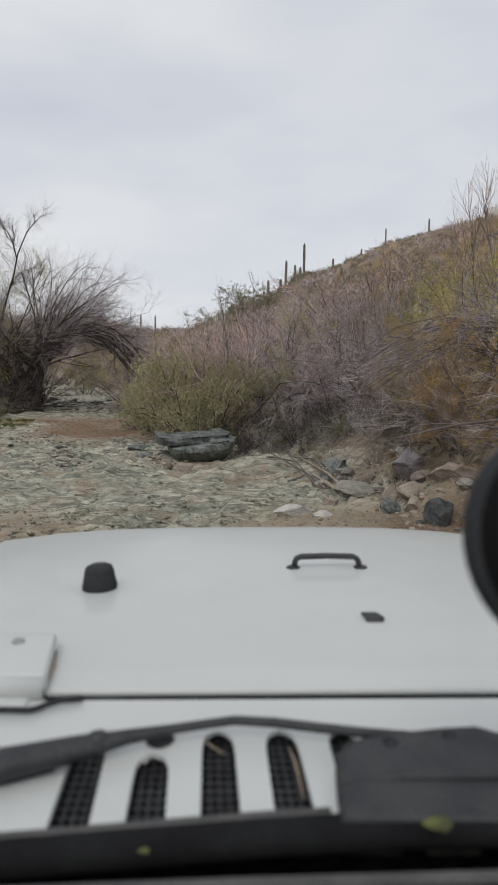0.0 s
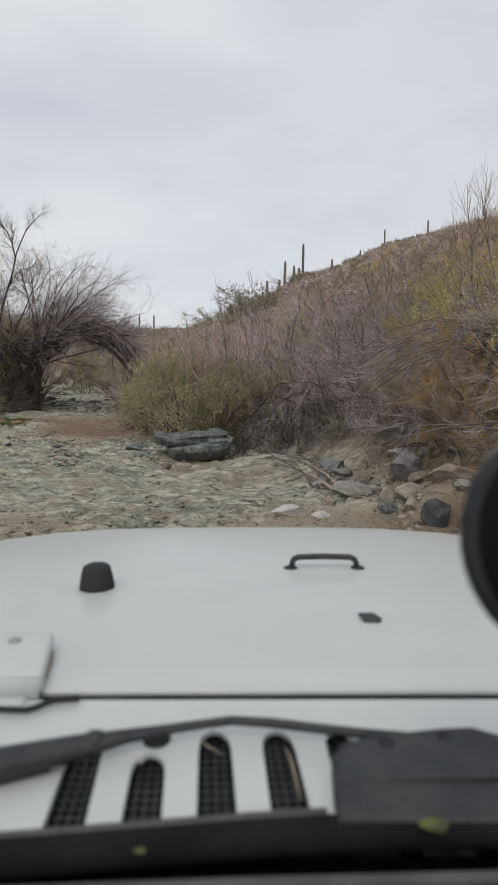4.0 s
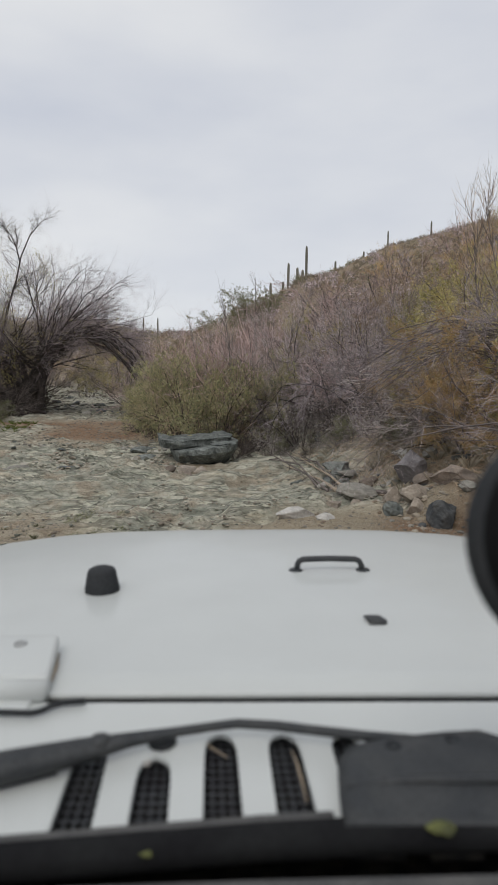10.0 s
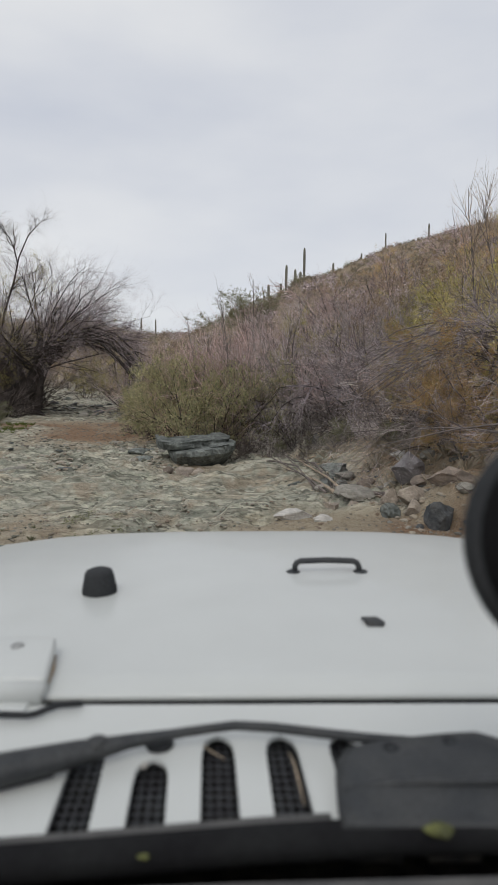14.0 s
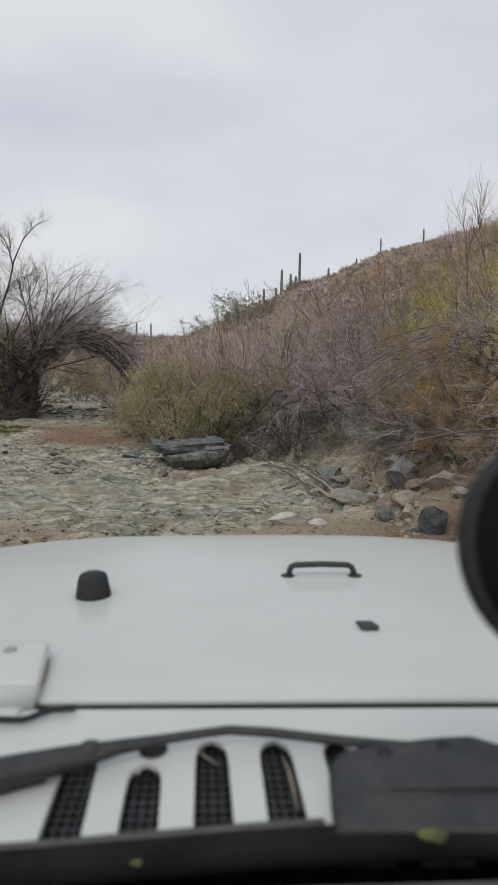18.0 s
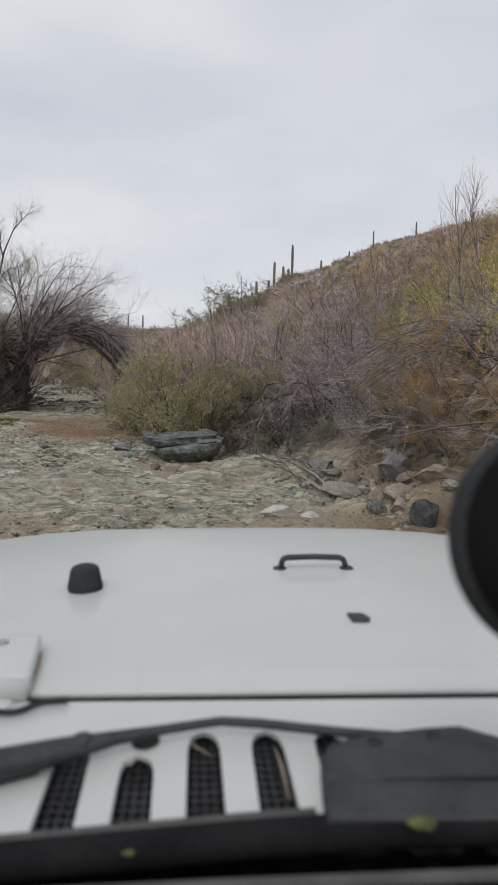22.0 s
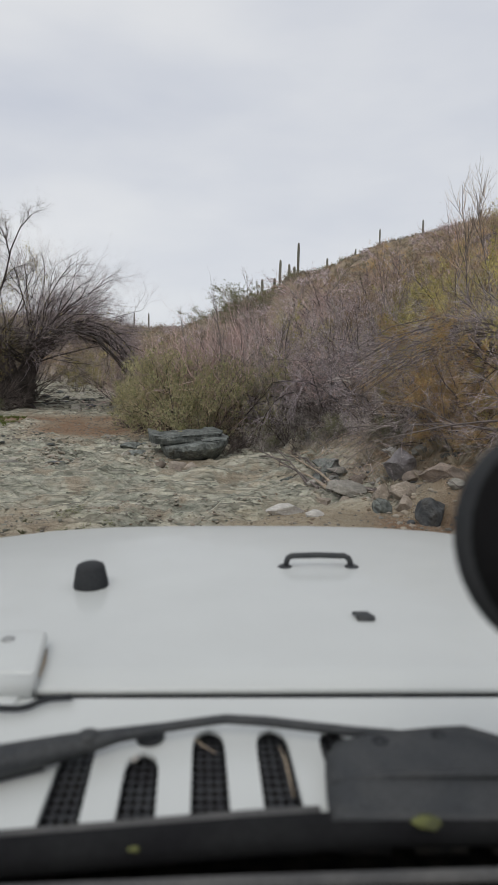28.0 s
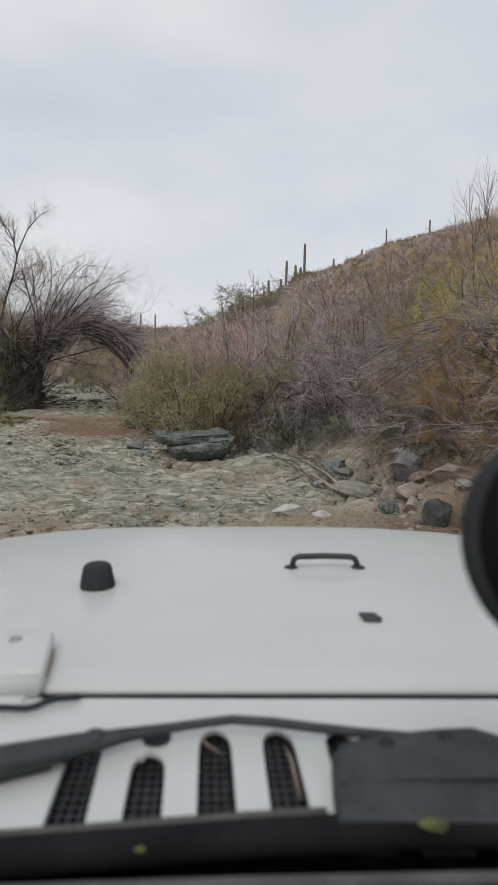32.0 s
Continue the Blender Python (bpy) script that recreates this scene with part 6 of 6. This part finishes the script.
sapling(3.0, 22.8, 3.9, 8, "bare sapling in the brush", TWIG_PINK)

# ---------------------------------------------------------------- saguaros
def saguaro(bearing, h, seed, r=0.16):
    y = float(crest_y(math.degrees(math.atan(bearing)))) - 0.5
    x = bearing * y
    bm = bmesh.new()
    n, rings = 22, []
    lean = Vector((math.sin(seed * 2.3) * 0.025, 0, 1))
    prof = [(0.85, -0.4), (0.92, 0.1), (1.0, 0.45 * h), (0.98, 0.8 * h), (0.85, 0.93 * h), (0.6, 0.98 * h), (0.2, h)]
    for k, z in prof:
        rings.append([bm.verts.new(lean * z + Vector((r * k * (1 + 0.09 * (-1) ** i) * math.cos(2 * math.pi * i / n), r * k * (1 + 0.09 * (-1) ** i) * math.sin(2 * math.pi * i / n), 0))) for i in range(n)])
    for a, b in zip(rings, rings[1:]):
        for i in range(n):
            bm.faces.new((a[i], a[(i + 1) % n], b[(i + 1) % n], b[i]))
    bm.faces.new(rings[-1])
    ob = part("saguaro", bm, CACTUS, None, "tall ribbed saguaro cactus on the hillside", False)
    ob.matrix_world = pose(x, y, ground_z(x, y))
    tagged(ob, category="cactus", group="saguaros on the ridge")


for i, (b, h) in enumerate([(0.2095, 3.4), (0.1800, 2.6), (0.1955, 1.7), (0.2030, 1.3), (0.1720, 1.2), (0.1530, 1.7), (0.1455, 0.9), (0.352, 3.3), (0.425, 2.9), (0.462, 1.4), (0.525, 2.6), (0.2597, 1.3), (0.309, 1.4), (0.487, 1.5), (-0.0524, 2.5), (-0.0291, 2.4), (0.40, 1.2)]):
    saguaro(b, h, i, 0.11)


# ---------------------------------------------------------------- ground cover
def tufts(name, label, mat, places, hgt, blades, width, seed, category, lean=0.5):
    """Tufts of bent blades in one mesh."""
    r = np.random.default_rng(seed)
    n = len(places)
    z = height(places[:, 0], places[:, 1])
    base = np.repeat(np.stack([places[:, 0], places[:, 1], z - 0.02], -1), blades, 0)
    hh = np.repeat(hgt, blades) * (0.5 + 0.7 * r.random(n * blades))
    a = r.uniform(0, 6.28, n * blades)
    out = np.stack([np.cos(a), np.sin(a), 0 * a], -1)
    side = np.stack([-np.sin(a), np.cos(a), 0 * a], -1)
    ln = (lean * r.random(n * blades))[:, None]
    base = base + out * (0.25 * hh * r.random(n * blades))[:, None]
    w = (width * hh)[:, None]
    mid = base + np.array([0, 0, 0.6]) * hh[:, None] + out * hh[:, None] * ln * 0.4
    tip = base + np.array([0, 0, 1.0]) * hh[:, None] + out * hh[:, None] * ln
    v = np.stack([base - side * w, base + side * w, mid + side * w * 0.8, tip, mid - side * w * 0.8], 1).reshape(-1, 3)
    f = np.arange(n * blades * 5).reshape(-1, 5)
    return tagged(mesh_object(name, v, f, mat, None, label), category=category, kind="stuff")


def clumps(name, label, mat, places, radius, count, size, seed, category):
    """Round, uneven bushes of many small leaves in one mesh."""
    r = np.random.default_rng(seed)
    n = len(places)
    z = height(places[:, 0], places[:, 1])
    d = r.normal(0, 1, (n, count, 3))
    d /= np.linalg.norm(d, axis=-1, keepdims=True)
    lobes = 0.75 + 0.35 * np.sin(d[..., :1] * 5 + r.uniform(0, 6, (n, 1, 1))) * np.cos(d[..., 1:2] * 6 + r.uniform(0, 6, (n, 1, 1)))
    q = d * lobes * (r.random((n, count, 1)) ** 0.4) * radius[:, None, None]
    q[..., 2] = np.abs(q[..., 2]) * 0.9
    at = (q + np.stack([places[:, 0], places[:, 1], z], -1)[:, None]).reshape(-1, 3)
    m = n * count
    a = r.normal(0, 1, (m, 3))
    a /= np.linalg.norm(a, axis=1, keepdims=True)
    b = np.cross(a, r.normal(0, 1, (m, 3)))
    b /= np.linalg.norm(b, axis=1, keepdims=True)
    s = (np.repeat(radius, count) * size * (0.5 + r.random(m)))[:, None]
    v = np.stack([at, at + (a + b * 0.35) * s * 0.5, at + a * s, at + (a - b * 0.35) * s * 0.5], 1).reshape(-1, 3)
    return tagged(mesh_object(name, v, np.arange(m * 4).reshape(-1, 4), mat, None, label), category=category, kind="stuff")


rng = np.random.default_rng(77)
def hill_places(n, seed):
    r = np.random.default_rng(seed)
    th, d = np.radians(r.uniform(-8, 36, n)), 20 + 80 * r.random(n) ** 0.8
    p = np.stack([d * np.sin(th), d * np.cos(th)], -1)
    return p[p[:, 0] > track_x(p[:, 1]) + 4.0]


p = hill_places(2600, 1)
tufts("hillside_grass", "dry straw-coloured grass tufts on the hillside", GRASS_DRY, p, 0.22 + 0.2 * rng.random(len(p)), 18, 0.02, 1, "grass", 0.9)
p = hill_places(500, 2)
clumps("hillside_brush", "scattered brown desert brush on the hillside", LEAF_RUST, p, 0.35 + 0.45 * rng.random(len(p)), 130, 0.14, 2, "brush")
p = hill_places(230, 3)
clumps("hillside_green_brush", "scattered olive-green bushes on the hillside", LEAF_GREY, p, 0.35 + 0.5 * rng.random(len(p)), 150, 0.13, 3, "brush")
th = np.radians(rng.uniform(9, 33, 110))
d = crest_y(np.degrees(th)) - rng.uniform(0.3, 5, 110)
p = np.stack([d * np.tan(th), d], -1)
clumps("ridge_brush", "low olive-brown bushes along the ridge", LEAF_GREY, p, 0.3 + 0.65 * rng.random(len(p)) ** 2, 160, 0.16, 31, "brush")
p = hill_places(420, 4)
clumps("hillside_twigs", "bare grey brush on the hillside", TWIG_PURPLE, p, 0.4 + 0.6 * rng.random(len(p)), 150, 0.2, 4, "brush")
r2 = np.random.default_rng(88)
for word, mat, n, k in (("mauve", TWIG_PURPLE, 420, 5), ("brown", LEAF_RUST, 260, 6), ("olive", LEAF_GREY, 260, 7)):
    th, d = np.radians(r2.uniform(-30, 9, n)), 44 + 75 * r2.random(n)
    p = np.stack([d * np.sin(th), d * np.cos(th)], -1)
    p = p[np.abs(p[:, 0] - track_x(p[:, 1])) > 2.5]
    clumps("distant_brush", f"distant {word} desert brush up the valley", mat, p, 0.6 + 1.0 * r2.random(len(p)), 120, 0.13, 20 + k, "brush")
p = np.stack([rng.uniform(-12, -6.4, 800), rng.uniform(22.2, 24.8, 800)], -1)
p = p[octaves(p[:, 0] * 1.2, p[:, 1] * 1.2, 3, 37) > 0.42]
tufts("dry_grass", "tall dry straw grass on the bank", GRASS_DRY, p, 0.15 + 0.35 * rng.random(len(p)), 26, 0.005, 5, "grass", 0.55)
p = np.stack([rng.uniform(-10.5, -4.4, 420), rng.uniform(20.2, 25.0, 420)], -1)
p = p[(p[:, 0] < -5.2 + 0.3 * (p[:, 1] - 22))]
p = np.concatenate([p, p + rng.normal(0, 0.12, p.shape), p + rng.normal(0, 0.2, p.shape)])
tufts("green_grass", "short green grass on the bank", GRASS_GREEN, p, 0.05 + 0.08 * rng.random(len(p)), 26, 0.022, 6, "grass", 1.1)
p = np.stack([rng.uniform(-5.0, -0.5, 700), rng.uniform(5.5, 12.0, 700)], -1)
p = p[octaves(p[:, 0] * 0.9, p[:, 1] * 0.9, 3, 33) > 0.47]
tufts("bank_weeds", "low grey-green weeds among the rubble", LEAF_GREY, p, 0.02 + 0.04 * rng.random(len(p)), 36, 0.06, 7, "weeds", 1.2)
p = np.stack([rng.uniform(-8.0, -0.2, 4600), rng.uniform(3.5, 12.6, 4600)], -1)
p = p[rng.random(4600) < smooth(-8.0, -4.0, p[:, 0]) * smooth(3.5, 6.0, p[:, 1]) * smooth(12.6, 10.5, p[:, 1])]
p = p[(octaves(p[:, 0] * 0.7 + 3, p[:, 1] * 0.7, 3, 35) > 0.43) & (bank_masks(p[:, 0], p[:, 1])[0] > 0.3)]
clumps("bank_scrub", "low matted grey-green scrub covering the rubble bank", LEAF_GREY, p, 0.035 + 0.075 * rng.random(len(p)), 34, 0.3, 32, "weeds")
p = np.concatenate([np.stack([rng.uniform(4.3, 8, 160), rng.uniform(8, 20, 160)], -1), np.stack([rng.uniform(0.3, 3.0, 50), rng.uniform(17.9, 22, 50)], -1)])
tufts("brush_grass", "dry grass at the foot of the brush", GRASS_DRY, p, 0.08 + 0.14 * rng.random(len(p)), 34, 0.006, 8, "grass", 1.3)

# ---------------------------------------------------------------- dead wood
def dead_branch(pts, r0, r1, label, mat=WOOD_DEAD, seed=0, twigs=0):
    rng = np.random.default_rng(seed)
    arr = np.array(pts, float)
    arr[:, 2] += height(arr[:, 0], arr[:, 1])
    n = len(arr)
    ob = part("dead_branch", tube(arr, [r0 + (r1 - r0) * i / (n - 1) for i in range(n)], 7), mat, None, label)
    if twigs:
        for one in offshoots(rng, (arr, r0, r1), twigs, 0.2, 1, 0.5, 0.6, 4, 0.15, 0, 0.009, 0.05):
            mesh_object("twig", *tubes([one], 4), mat, ob)
    return tagged(ob, category="branch")


for k, (x0, y0, x1, y1) in enumerate(((2.72, 13.0, 2.45, 17.2), (2.8, 12.95, 2.7, 16.6), (2.66, 13.4, 2.2, 16.4), (2.85, 13.3, 2.95, 16.9), (2.6, 13.8, 2.05, 17.4), (2.9, 13.9, 2.6, 17.9))):
    dead_branch([(x0, y0, 0.05), (0.7 * x0 + 0.3 * x1 + 0.1, 0.7 * y0 + 0.3 * y1, 0.10 + 0.02 * k), (0.4 * x0 + 0.6 * x1 + 0.08, 0.4 * y0 + 0.6 * y1, 0.12), (x1, y1, 0.16)], 0.026 - 0.002 * k, 0.008, "bleached driftwood branch lying on bedrock", WOOD_DEAD if k < 2 else BARK_GREY, 20 + k, 4)
dead_branch([(2.66, 12.92, 0.05), (2.95, 12.84, 0.07), (3.2, 12.80, 0.06), (3.46, 12.78, 0.08)], 0.022, 0.03, "weathered brown driftwood log at the wash edge", BARK_GREY, 4, 0)
dead_branch([(2.75, 13.35, 0.06), (2.72, 13.1, 0.1), (2.8, 12.85, 0.05)], 0.03, 0.04, "short broken piece of pale driftwood", WOOD_DEAD, 5, 0)
for k in range(46):
    r = np.random.default_rng(700 + k)
    u = r.random()
    x, y, a = -0.75 + 0.95 * u + r.normal(0, 0.16), 7.2 + 1.5 * u + r.normal(0, 0.22), r.normal(0.25, 0.5)
    ln = 0.12 + 0.28 * r.random() ** 1.5
    lift = 0.01 + 0.07 * r.random()
    dead_branch([(x, y, lift), (x + ln * 0.3 * math.cos(a), y + ln * 0.3 * math.sin(a), lift + 0.01), (x + ln * 0.65 * math.cos(a + 0.15), y + ln * 0.65 * math.sin(a + 0.15), lift), (x + ln * math.cos(a + 0.1), y + ln * math.sin(a + 0.1), 0.01)], 0.005 + 0.013 * r.random() ** 2, 0.004, "rusty brown broken stick in a heap on gravel", WOOD_RUST, k)
dead_branch([(4.3, 7.6, 0.05), (4.7, 8.1, 0.12), (5.2, 8.6, 0.3), (5.6, 9.0, 0.5)], 0.035, 0.02, "tan dead branch leaning on the bank", seed=8, twigs=3)
dead_branch([(4.15, 9.7, 1.25), (4.6, 9.55, 1.22), (5.4, 9.3, 1.15), (6.2, 9.0, 1.0)], 0.03, 0.06, "broken pale-ended branch in the brush", BARK, 9, 3)
for k in range(16):
    r = np.random.default_rng(300 + k)
    x, y = 4.6 + 1.4 * r.random(), 14.5 + 4 * r.random()
    a = r.uniform(0, 6.28)
    dead_branch([(x, y, 0.03), (x + 0.4 * math.cos(a), y + 0.4 * math.sin(a), 0.15), (x + 0.8 * math.cos(a + 0.2), y + 0.8 * math.sin(a + 0.2), 0.3 * r.random() + 0.05)], 0.02, 0.008, "bleached dead stick lying against the brush", WOOD_DEAD, k, 2)
rng = np.random.default_rng(515)
n = 2600
x, y, a, ln = rng.uniform(2.9, 6.2, n), rng.uniform(11.6, 18.4, n), rng.uniform(0, 6.28, n), 0.05 + 0.3 * rng.random(n) ** 2
keep = x - 0.25 * np.maximum(0, 15 - y) > 3.0 + 0.6 * rng.random(n)
x, y, a, ln = x[keep], y[keep], a[keep], ln[keep]
tx, ty = x + ln * np.cos(a), y + ln * np.sin(a)
z0, z1 = height(x, y) + 0.008, height(tx, ty) + 0.008
sticks = [(np.array([(x[i], y[i], z0[i]), (0.5 * (x[i] + tx[i]), 0.5 * (y[i] + ty[i]), 0.5 * (z0[i] + z1[i]) + 0.03), (tx[i], ty[i], z1[i])]), 0.006, 0.003) for i in range(len(x))]
tagged(mesh_object("twig_litter", *tubes(sticks, 3), TWIG_TAN, None, "dry broken twigs littering the stony bank"), category="twigs", kind="stuff")
p = np.stack([rng.uniform(3.2, 6.0, 260), rng.uniform(11.8, 18.0, 260)], -1)
p = p[octaves(p[:, 0] * 1.1, p[:, 1] * 1.1, 3, 44) > 0.47]
tufts("bank_grass", "dry tan grass among the stones of the bank", GRASS_DRY, p, 0.06 + 0.16 * rng.random(len(p)), 30, 0.006, 18, "grass", 1.2)
